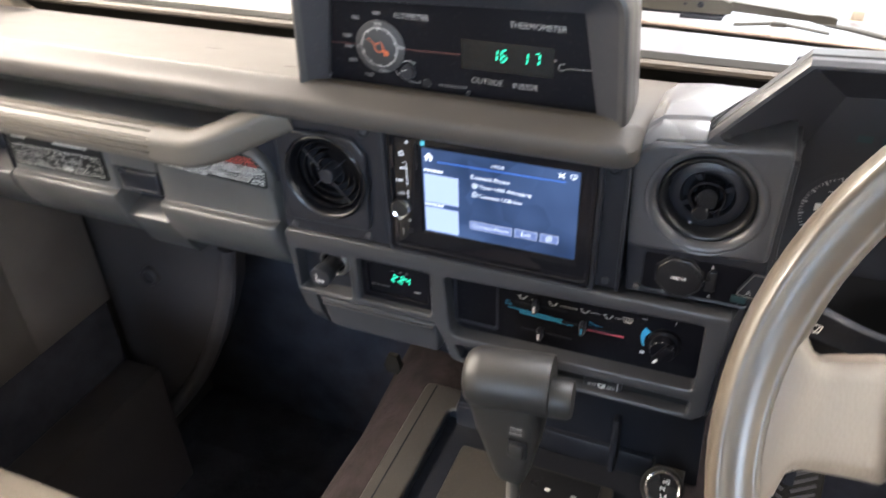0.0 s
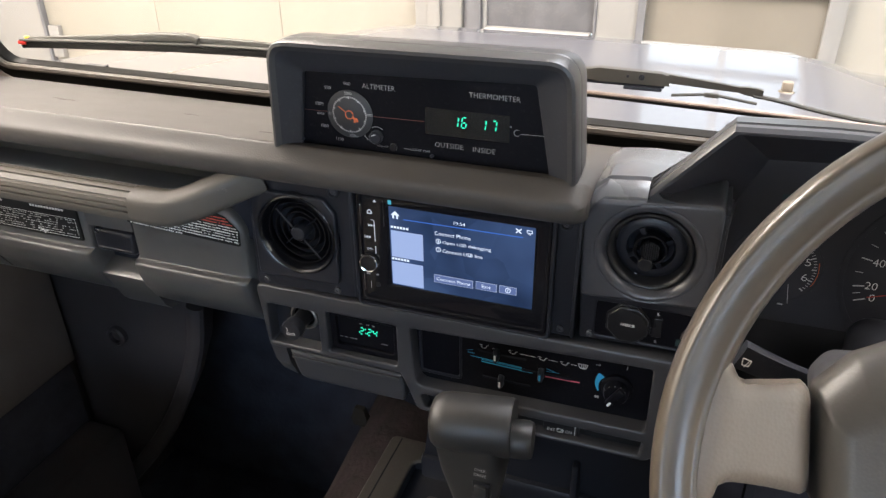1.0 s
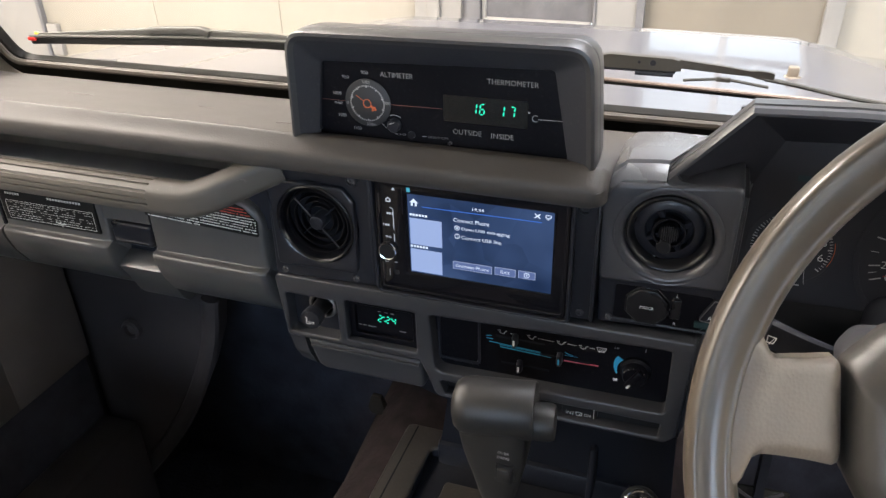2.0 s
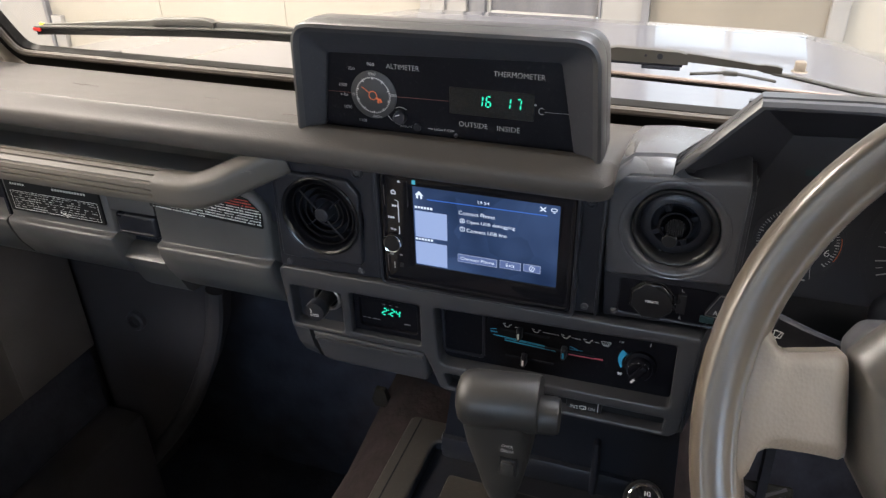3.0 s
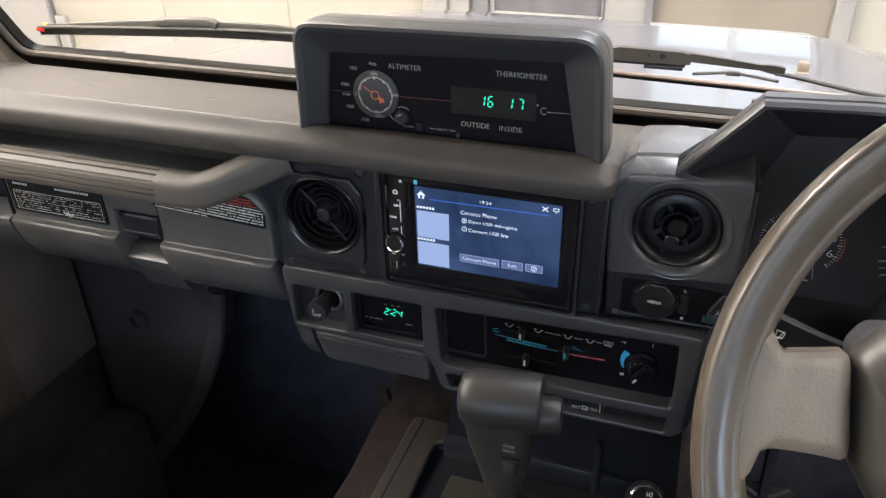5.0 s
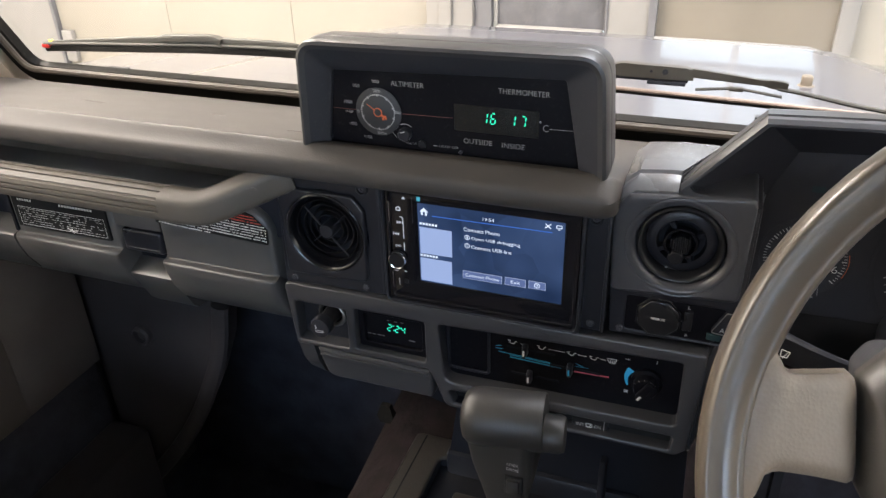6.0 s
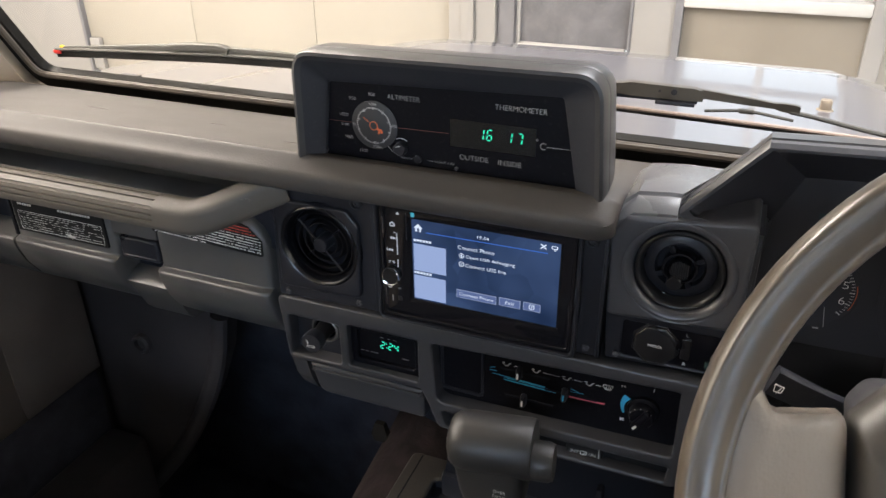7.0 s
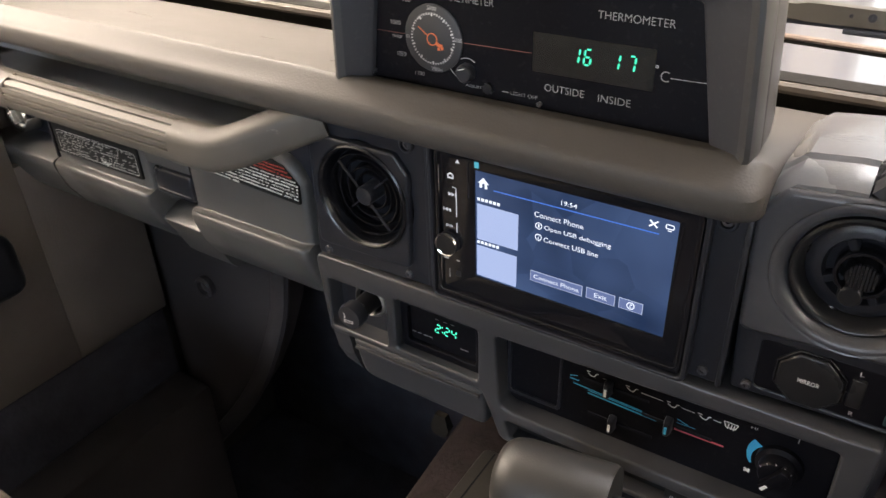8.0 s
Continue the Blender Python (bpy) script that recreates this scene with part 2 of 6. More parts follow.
# ---------------------------------------------------------------- mesh helpers


def thing(name, base, label, category, group="", kind=""):
    e = new(name)
    e.empty_display_size = 0.02
    e.location = base
    return tagged(e, label, category, group, kind)


def finish(bm, smooth=35):
    bmesh.ops.remove_doubles(bm, verts=bm.verts, dist=1e-6)
    bmesh.ops.recalc_face_normals(bm, faces=bm.faces)
    for f in bm.faces:
        f.smooth = True
    me = bpy.data.meshes.new("mesh")
    bm.to_mesh(me)
    bm.free()
    me.set_sharp_from_angle(angle=radians(smooth))
    return me


def hang(ob, parent):
    ob.parent = parent
    if parent is not None and parent.type == "EMPTY":
        ob.matrix_parent_inverse = Matrix.Translation(parent.location).inverted()
    return ob


def part(name, bm, material, parent, label="", smooth=35):
    me = finish(bm, smooth)
    me.name = name
    me.materials.append(material)
    return tagged(hang(new(name, me), parent), label)


def single(name, bm, material, label, category, group="", kind="", smooth=35):
    me = finish(bm, smooth)
    me.name = name
    me.materials.append(material)
    return tagged(new(name, me), label, category, group, kind)


def box(bm, x0, x1, y0, y1, z0, z1, r=0.0, seg=2):
    vs = [bm.verts.new((x, y, z)) for x in (x0, x1) for y in (y0, y1) for z in (z0, z1)]
    fs = [bm.faces.new([vs[i] for i in q]) for q in ((0, 1, 3, 2), (4, 6, 7, 5), (0, 4, 5, 1), (2, 3, 7, 6), (0, 2, 6, 4), (1, 5, 7, 3))]
    if r:
        es = list({e for f in fs for e in f.edges})
        bmesh.ops.bevel(bm, geom=es, offset=r, segments=seg, affect="EDGES", profile=0.5)
    return bm


def abox(*a, r=0.0, seg=2):
    return box(bmesh.new(), *a, r=r, seg=seg)


def rrect(x0, x1, z0, z1, r, n=4):
    """Rounded rectangle, counter-clockwise."""
    out = []
    for cx, cz, a0 in ((x1 - r, z0 + r, -90), (x1 - r, z1 - r, 0), (x0 + r, z1 - r, 90), (x0 + r, z0 + r, 180)):
        for k in range(n + 1):
            a = radians(a0 + 90 * k / n)
            out.append((cx + r * math.cos(a), cz + r * math.sin(a)))
    return out


def rpoly(pts, r, n=4):
    """Polygon (counter-clockwise) with every corner rounded; r is one radius or one for each corner."""
    out = []
    m = len(pts)
    for i in range(m):
        ri = r[i] if isinstance(r, (list, tuple)) else r
        p, a, b = Vector(pts[i]), Vector(pts[i - 1]), Vector(pts[(i + 1) % m])
        u, v = (a - p).normalized(), (b - p).normalized()
        if ri <= 0:
            out.append(tuple(p))
            continue
        half = u.angle(v) / 2
        d = min(ri / math.tan(half), (a - p).length * 0.48, (b - p).length * 0.48)
        s, e = p + u * d, p + v * d
        for k in range(n + 1):
            t = k / n
            out.append(tuple(s * (1 - t) ** 2 + p * 2 * t * (1 - t) + e * t * t))
    return out


def circle(cx, cz, r, n=40, a0=0.0):
    return [(cx + r * math.cos(a0 + 2 * math.pi * k / n), cz + r * math.sin(a0 + 2 * math.pi * k / n)) for k in range(n)]


def inset(loop, d):
    """Move a counter-clockwise loop inwards by d (outwards where d is negative)."""
    if abs(d) < 1e-9:
        return list(loop)
    out = []
    m = len(loop)
    for i in range(m):
        p, a, b = Vector(loop[i]), Vector(loop[i - 1]), Vector(loop[(i + 1) % m])
        e1, e2 = (p - a).normalized(), (b - p).normalized()
        n1, n2 = Vector((-e1.y, e1.x)), Vector((-e2.y, e2.x))
        s = n1 + n2
        s = s.normalized() if s.length > 1e-6 else n1
        c = max(s.dot(n1), 0.4)
        out.append(tuple(p + s * (d / c)))
    return out


def ring_verts(bm, loop, y):
    return [bm.verts.new((u, y, v)) for u, v in loop]


def bridge(bm, a, b, closed=True):
    m = len(a)
    for i in range(m if closed else m - 1):
        j = (i + 1) % m
        bm.faces.new((a[i], a[j], b[j], b[i]))


def plate(bm, outer, holes, yf, yb, r=0.0, back=False, hole_back=None):
    """A plate that faces -y, with holes through it and rounded front edges of radius r."""
    steps = [(1.0, 0.0), (0.5, 0.134), (0.134, 0.5), (0.0, 1.0)] if r else [(0.0, 0.0)]
    fronts = []
    for k, loop in enumerate([outer] + list(holes)):
        sign = 1 if k == 0 else -1
        prev = None
        for ins, drop in steps:
            cur = ring_verts(bm, inset(loop, sign * ins * r), yf + drop * r)
            if prev is None:
                fronts.append(cur)
            else:
                bridge(bm, prev, cur)
            prev = cur
        deep = yb if k == 0 or hole_back is None else hole_back
        last = ring_verts(bm, loop, deep)
        bridge(bm, prev, last)
        if back and k == 0 and not holes:
            bm.faces.new(last)
    flat = [v for ring in fronts for v in ring]
    ids, edges = 0, []
    for ring in fronts:
        m = len(ring)
        edges += [(ids + i, ids + (i + 1) % m) for i in range(m)]
        ids += m
    co, _, tris, orig, _, _ = geometry.delaunay_2d_cdt([Vector((v.co.x, v.co.z)) for v in flat], edges, [], 0, 1e-7)
    verts = [flat[o[0]] if o else bm.verts.new((c.x, yf, c.y)) for c, o in zip(co, orig)]
    loops = [[(v.co.x, v.co.z) for v in ring] for ring in fronts]
    for t in tris:
        c = (co[t[0]] + co[t[1]] + co[t[2]]) / 3
        if within(loops[0], c) and not any(within(h, c) for h in loops[1:]):
            bm.faces.new([verts[i] for i in t])
    return bm


def within(loop, c):
    """Whether the point lies inside the closed loop."""
    odd = False
    for (ax_, ay_), (bx_, by_) in zip(loop, loop[1:] + loop[:1]):
        if (ay_ > c.y) != (by_ > c.y) and c.x < ax_ + (c.y - ay_) * (bx_ - ax_) / (by_ - ay_):
            odd = not odd
    return odd


def aplate(*a, **k):
    return plate(bmesh.new(), *a, **k)


def loft(bm, rings, caps=(False, False), closed=True):
    """Rings: lists of 3D points, all of one length."""
    vs = [[bm.verts.new(p) for p in ring] for ring in rings]
    for a, b in zip(vs, vs[1:]):
        bridge(bm, a, b, closed)
    if caps[0]:
        bm.faces.new(vs[0])
    if caps[1]:
        bm.faces.new(vs[-1])
    return bm


def aloft(*a, **k):
    return loft(bmesh.new(), *a, **k)


def lathe(bm, prof, m, n=40, caps=(False, False)):
    """Profile of (radius, height) turned round the z axis of m."""
    rings = []
    for rad, h in prof:
        rings.append([m @ Vector((rad * math.cos(2 * math.pi * k / n), rad * math.sin(2 * math.pi * k / n), h)) for k in range(n)])
    return loft(bm, rings, caps)


def alathe(*a, **k):
    return lathe(bmesh.new(), *a, **k)


def facing(x, y, z):
    """Frame whose z axis looks at the driver (-y)."""
    return Matrix.Translation((x, y, z)) @ pose(0, 0, 0, 90, 0, 0)


def sweep(bm, pts, prof, up=(0, 0, 1), closed=False, caps=True, scales=None):
    """Sweep the profile, points (side, up), along pts."""
    pts = [Vector(p) for p in pts]
    rings = []
    m = len(pts)
    for i, p in enumerate(pts):
        if closed:
            d = pts[(i + 1) % m] - pts[i - 1]
        else:
            d = pts[min(i + 1, m - 1)] - pts[max(i - 1, 0)]
        d.normalize()
        side = d.cross(Vector(up)).normalized()
        u = side.cross(d)
        s = scales[i] if scales else 1
        rings.append([p + side * a * s + u * b * s for a, b in prof])
    if closed:
        rings.append(rings[0])
    return loft(bm, rings, (caps and not closed, caps and not closed))


def asweep(*a, **k):
    return sweep(bmesh.new(), *a, **k)


def disc_prof(r, n=10, squash=1.0):
    return [(r * math.cos(2 * math.pi * k / n), squash * r * math.sin(2 * math.pi * k / n)) for k in range(n)]


def smooth_path(pts, n=6):
    """Catmull-Rom through pts."""
    pts = [Vector(p) for p in pts]
    ext = [2 * pts[0] - pts[1]] + pts + [2 * pts[-1] - pts[-2]]
    out = []
    for i in range(1, len(ext) - 2):
        a, b, c, d = ext[i - 1:i + 3]
        for k in range(n):
            t = k / n
            out.append(0.5 * (2 * b + (c - a) * t + (2 * a - 5 * b + 4 * c - d) * t * t + (3 * b - a - 3 * c + d) * t ** 3))
    return out + [pts[-1]]


def prism(bm, prof, x0, x1, cuts=1):
    """Extrude a (y, z) profile along x."""
    xs = [x0 + (x1 - x0) * k / cuts for k in range(cuts + 1)]
    return loft(bm, [[(x, y, z) for y, z in prof] for x in xs], (True, True))


def aprism(*a, **k):
    return prism(bmesh.new(), *a, **k)


def words(name, body, x, y, z, width, material, parent, height=None, align="CENTER", slant=0.0, m=None, thin=0.0):
    """Letters that face the driver, their middle (or left end) at x, z, fitted to a width."""
    cu = bpy.data.curves.new(name, "FONT")
    cu.body, cu.size, cu.shear, cu.offset = body, 1.0, slant, -thin
    cu.align_x, cu.align_y, cu.resolution_u = align, "CENTER", 3
    tmp = bpy.data.objects.new("tmp", cu)
    scene.collection.objects.link(tmp)
    bpy.context.view_layer.update()
    me = bpy.data.meshes.new_from_object(tmp)
    bpy.data.objects.remove(tmp)
    xs = [v.co.x for v in me.vertices]
    ys = [v.co.y for v in me.vertices]
    s = width / (max(xs) - min(xs))
    sy = height / (max(ys) - min(ys)) if height else s
    mid = (max(ys) + min(ys)) / 2
    t = m or facing(x, y, z)
    for v in me.vertices:
        v.co = t @ Vector((v.co.x * s, (v.co.y - mid) * sy, 0))
    me.name = name
    me.materials.append(material)
    return hang(new(name, me), parent)


SEG = {"0": "abcdef", "1": "bc", "2": "abged", "4": "fgbc", "6": "afedcg", "7": "abc", "5": "afgcd"}


def seven(bm, digit, x, y, z, w, h, t, lean=0.12):
    """A seven-segment digit whose middle is x, z."""
    spots = {"a": (0, h / 2, 1), "g": (0, 0, 1), "d": (0, -h / 2, 1), "b": (w / 2, h / 4, 0), "c": (w / 2, -h / 4, 0), "f": (-w / 2, h / 4, 0), "e": (-w / 2, -h / 4, 0)}
    for s in SEG[digit]:
        cx, cz, flat = spots[s]
        lx, lz = (w / 2 - t * 0.45, t / 2) if flat else (t / 2, h / 4 - t * 0.4)
        pts = [(-lx, -lz), (lx, -lz), (lx, lz), (-lx, lz)]
        if flat:
            pts = [(-lx, 0), (-lx + lz, -lz), (lx - lz, -lz), (lx, 0), (lx - lz, lz), (-lx + lz, lz)]
        else:
            pts = [(0, -lz), (lx, -lz + lx), (lx, lz - lx), (0, lz), (-lx, lz - lx), (-lx, -lz + lx)]
        vs = [bm.verts.new((x + cx + a + lean * (cz + b), y, z + cz + b)) for a, b in pts]
        bm.faces.new(vs)
    return bm


def quad(bm, x0, x1, z0, z1, y):
    bm.faces.new([bm.verts.new(p) for p in ((x0, y, z0), (x1, y, z0), (x1, y, z1), (x0, y, z1))])
    return bm


def bar(bm, x0, z0, x1, z1, w, y):
    """A thin flat stroke between two points of the plane y."""
    a, b = Vector((x0, z0)), Vector((x1, z1))
    d = (b - a).normalized()
    n = Vector((-d.y, d.x)) * w / 2
    bm.faces.new([bm.verts.new((p.x, y, p.y)) for p in (a - n, b - n, b + n, a + n)])
    return bm


def screw(parent, x, y, z, r=0.0032):
    s = part("screw", alathe([(r, -0.002), (r, 0.0006), (r * 0.8, 0.0012), (r * 0.35, 0.0012), (r * 0.28, 0.0004), (0.00005, 0.0004)], facing(x, y, z), 14), PANEL, parent, "dusty dark crosshead screw")
    return s

# ---------------------------------------------------------------- garage
GROUND = -0.35
XL, XR, YB, YF = -6.2, 3.4, -5.0, 4.2


def slab(name, b, material, label, category, r=0.0):
    return single(name, abox(*b, r=r), material, label, category, kind="structure")


slab("ground", (XL, XR, YB - 6, YF + 0.2, GROUND - 0.1, GROUND), CONCRETE, "pale concrete garage floor", "floor")
slab("ceiling", (XL, XR, YB, YF, CEIL, CEIL + 0.1), CEILM, "white painted garage ceiling", "ceiling")
slab("wall_west", (XL - 0.15, XL, YB, YF, GROUND, CEIL), CEILM, "white painted garage wall", "wall")
slab("wall_east", (XR, XR + 0.15, YB, YF, GROUND, CEIL), CEILM, "white painted garage wall", "wall")
# back wall, out of view, with an open doorway added for the rear fill
slab("wall_south", (XL, -0.9, YB - 0.15, YB, GROUND, CEIL), CEILM, "white painted garage wall, unseen, beside an added open doorway", "wall")
slab("shutter_lintel", (-0.9, XR, YB - 0.15, YB, 2.9, CEIL), CEILM, "white painted lintel, unseen, over an added open doorway", "wall")
# front wall, built up of its bays
slab("wall_north", (XL, -4.42, YF, YF + 0.15, GROUND, CEIL), GREY_W, "grey painted end bay of the garage wall", "wall")
shut = thing("roller_shutter", (-3.0, YF, GROUND), "closed cream garage shutter of wide flat sheets", "shutter", kind="structure")
for a, b in ((-4.40, -3.456), (-3.4545, -2.5115), (-2.510, -1.60)):
    part("sheet", abox(a, b, YF + 0.02, YF + 0.06, GROUND, 2.9, r=0.004), WALL, shut)
part("edge_strip", abox(-4.424, -4.396, YF - 0.02, YF + 0.05, GROUND, 2.9, r=0.004), DARK_F, shut, "dark guide rail")
part("lock_box", abox(-4.38, -4.29, YF - 0.02, YF + 0.02, 0.05, 0.27, r=0.005), GREY_W, shut, "small grey lock box")
slab("wall_lintel", (-4.42, -1.58, YF, YF + 0.15, 2.9, CEIL), GREY_W, "grey painted lintel over the shutter", "wall")
slab("wall_pillar", (-1.58, -1.30, YF - 0.06, YF + 0.15, GROUND, CEIL), GREY_W, "grey painted pillar beside a door", "pillar", r=0.01)
slab("pillar_strip", (-1.50, -1.42, YF - 0.085, YF - 0.06, GROUND, CEIL), GREY_W, "grey conduit strip on the pillar", "conduit", r=0.01)
door = thing("door_1", (-0.92, YF, GROUND), "dark framed door with a speckled dark glass pane and pale sill", "door", kind="structure")
for a, b in ((-1.30, -1.20), (-0.572, -0.556)):
    part("door_frame", abox(a, b, YF - 0.03, YF + 0.12, GROUND, 2.1, r=0.006), DARK_F, door)
part("door_head", abox(-1.30, -0.556, YF - 0.03, YF + 0.12, 2.1, 2.2, r=0.006), DARK_F, door)
part("door_panel", abox(-1.20, -0.572, YF + 0.02, YF + 0.07, GROUND, 0.455, r=0.004), DARK_F, door)
part("pane", abox(-1.178, -0.572, YF + 0.03, YF + 0.05, 0.474, 2.1), surface("speckled_pane", (0.085, 0.085, 0.095), 0.45, stain=0.2, stain_size=0.1, dust=0.6), door, "dark speckled pane")
part("pane_edge", abox(-1.20, -1.178, YF + 0.01, YF + 0.07, 0.455, 2.1, r=0.003), SILL, door, "pale pane edge")
part("sill", abox(-1.178, -0.588, YF - 0.04, YF + 0.04, 0.450, 0.478, r=0.004), SILL, door, "white sill")
slab("door_lintel", (-1.30, -0.556, YF, YF + 0.15, 2.2, CEIL), GREY_W, "grey wall above the door", "wall")
slab("wall_panel", (-0.556, -0.345, YF - 0.02, YF + 0.15, GROUND, CEIL), GREY_W, "grey wall panel beside the door", "wall")
slab("corner_strip", (-0.345, -0.305, YF - 0.05, YF + 0.15, GROUND, CEIL), DARK_F, "dark corner strip", "trim")
slab("wall_low", (-0.305, 0.545, YF, YF + 0.15, GROUND, 0.73), WALL_B, "beige lower wall under a window", "wall")
win = thing("window_1", (0.1, YF, 0.76), "bright window with a white sill over the beige wall", "window", kind="structure")
part("window_sill", abox(-0.305, 0.545, YF - 0.05, YF + 0.15, 0.73, 0.79, r=0.006), SILL, win)
for a in (-0.305, 0.09, 0.505):
    part("window_frame", abox(a, a + 0.04, YF + 0.02, YF + 0.10, 0.79, 2.72, r=0.004), SILL, win)
part("window_head", abox(-0.305, 0.545, YF + 0.02, YF + 0.12, 2.72, 2.78, r=0.004), SILL, win)
for zt in (1.02, 1.40, 1.78, 2.10):
    part("window_transom", abox(-0.265, 0.49, YF + 0.03, YF + 0.09, zt, zt + 0.045, r=0.004), GREY_W, win, "grey glazing bar")
for a, b in ((-0.265, 0.09), (0.13, 0.505)):
    p = part("pane", quad(bmesh.new(), a, b, 0.79, 2.72, YF + 0.058), GLASS, win)
    p.data.flip_normals() if p.data.polygons[0].normal.y > 0 else None
    p.visible_shadow = False
slab("window_lintel", (-0.305, 0.545, YF, YF + 0.15, 2.78, CEIL), WALL_B, "beige wall above the window", "wall")
single("backdrop", quad(bmesh.new(), -6.0, 6.0, -0.3, 4.5, YF + 2.5), glow("bright_outdoors", (0.93, 0.97, 1.0), 1.4), "bright hazy daylight outside the window", "backdrop", kind="structure")
slab("wall_strip", (0.545, 0.63, YF - 0.05, YF + 0.15, GROUND, CEIL), GREY_W, "grey strip between two wall bays", "trim", r=0.006)
slab("wall_bay", (0.63, XR, YF, YF + 0.15, GROUND, CEIL), WALL, "cream painted garage wall", "wall")
# Housings for the added lamps, all out of view.
for lx, ly, watts, tone in LAMPS:
    lamp = thing("ceiling_light", (lx, ly, CEIL), "white flat panel added above the view for an unseen lamp", "light", "garage ceiling lights")
    part("housing", abox(lx - 0.58, lx + 0.58, ly - 1.13, ly + 1.13, CEIL - 0.09, CEIL, r=0.01), SILL, lamp)

# ---------------------------------------------------------------- car shell round the cabin
slab("cabin_roof", (-0.86, 0.68, -2.2, 0.58, 1.80, 1.84), HEADL, "beige cloth headliner of the car", "headliner")
slab("cabin_floor", (-0.87, 0.67, -2.2, 1.0, 0.30, 0.36), FLOORC, "dark carpeted car floor", "floor")
slab("cabin_back", (-0.86, 0.68, -2.25, -2.2, 0.30, 1.25), KICK, "grey lower rear wall of the car cabin", "wall")
slab("cabin_bulkhead", (-0.87, 0.67, 0.94, 0.99, 0.30, 1.12), FLOORC, "dark carpeted bulkhead behind the dashboard", "wall")
for nm, a, b in (("cabin_side_near", 0.66, 0.70), ("cabin_side_far", -0.90, -0.86)):
    slab(nm, (a, b, -2.2, 1.0, 0.30, 1.16), KICK, "grey trimmed side of the car cabin", "door")
    slab(nm + "_rail", (a, b, -2.2, 0.60, 1.72, 1.84), HEADL, "beige roof rail above the side windows", "trim")
    slab(nm + "_post", (a, b, -0.78, -0.66, 1.16, 1.72), PILLAR, "beige trimmed door post", "post")
# passenger door trim panel, with its darker lower carpet
pd = thing("passenger_door", (-0.85, 0.3, 0.40), "grey-brown car door trim with a dark lower edge", "car door")
part("upper_panel", abox(-0.88, -0.815, -0.6, 0.596, 0.755, 1.15, r=0.003), DOORT, pd)
part("front_panel", abox(-0.88, -0.8155, 0.5955, 0.74, 0.755, 1.045, r=0.002), DOORT, pd)
part("lower_panel", abox(-0.88, -0.822, -0.6, 0.74, 0.36, 0.75, r=0.010), FLOORC, pd, "dark carpeted lower edge")
part("door_pull", abox(-0.822, -0.782, 0.32, 0.556, 0.905, 0.985, r=0.018, seg=4), BLACK, pd, "black rounded door pull")
# kick panel with its rounded edge
kl = [(-0.832, 0.455), (-0.80, 0.475), (-0.75, 0.535), (-0.70, 0.600), (-0.655, 0.668), (-0.615, 0.745), (-0.583, 0.825), (-0.568, 0.90), (-0.562, 1.0), (-0.832, 1.0)]
kick = single("kick_panel", aplate(kl, [], 0.752, 0.80, 0.004), KICK, "grey-brown moulded kick panel under the dashboard", "kick panel", kind="structure")
part("edge_bead", asweep(smooth_path([(x + 0.006, 0.748, z + 0.006) for x, z in kl[1:8]], 3), disc_prof(0.014, 10, 0.7), up=(0, -1, 0)), KICK, kick, "rounded raised edge")
single("trim_cap", alathe([(0.0165, 0.0), (0.0165, 0.008), (0.0135, 0.011), (0.0105, 0.0105), (0.0095, 0.004), (0.0002, 0.004)], facing(-0.722, 0.752, 0.818), 20), KICK, "small round grey-brown trim cap on the kick panel", "cap")
single("door_sill", abox(-0.822, -0.745, -0.6, 0.735, 0.36, 0.635, r=0.012), KICK, "grey plastic step along the door opening", "sill", kind="structure")
single("floor_mat", abox(-0.80, -0.34, 0.30, 0.80, 0.36, 0.372, r=0.004), FLOORC, "black rubber mat on the passenger floor", "floor mat")
# A-pillar trim and windscreen


def glass_y(z):
    return 0.855 - 0.46 * (z - 1.19)


screen_th = thing("windscreen", (-0.1, 0.86, 1.19), "upright clear windscreen in a black rubber seal", "windscreen", kind="structure")
ring = rpoly([(-0.905, 1.190), (0.74, 1.190), (0.66, 1.74), (-0.985, 1.74)], [0.035, 0.035, 0.05, 0.05], 6)
bm = bmesh.new()
bm.faces.new([bm.verts.new((u, glass_y(v), v)) for u, v in ring])
pane = part("pane", bm, GLASS, screen_th)
if pane.data.polygons[0].normal.y > 0:
    pane.data.flip_normals()
pane.visible_shadow = False
seal_pts = [(u, glass_y(v) - 0.004, v) for u, v in ring]
part("seal", asweep(seal_pts, [(-0.016, -0.010), (0.010, -0.012), (0.014, 0.0), (0.010, 0.008), (-0.010, 0.010), (-0.016, 0.004)], up=(0, -1, -0.2), closed=True), RUBBER, screen_th, "black rubber seal")
part("seal_lip", asweep([(u, glass_y(v) - 0.016, v) for u, v in inset(ring, 0.0125)], disc_prof(0.0048, 8), up=(0, -1, -0.2), closed=True), surface("worn_lip", (0.048, 0.038, 0.027), 0.55, stain=0.3, stain_size=0.03), screen_th, "worn pale bead of the seal")
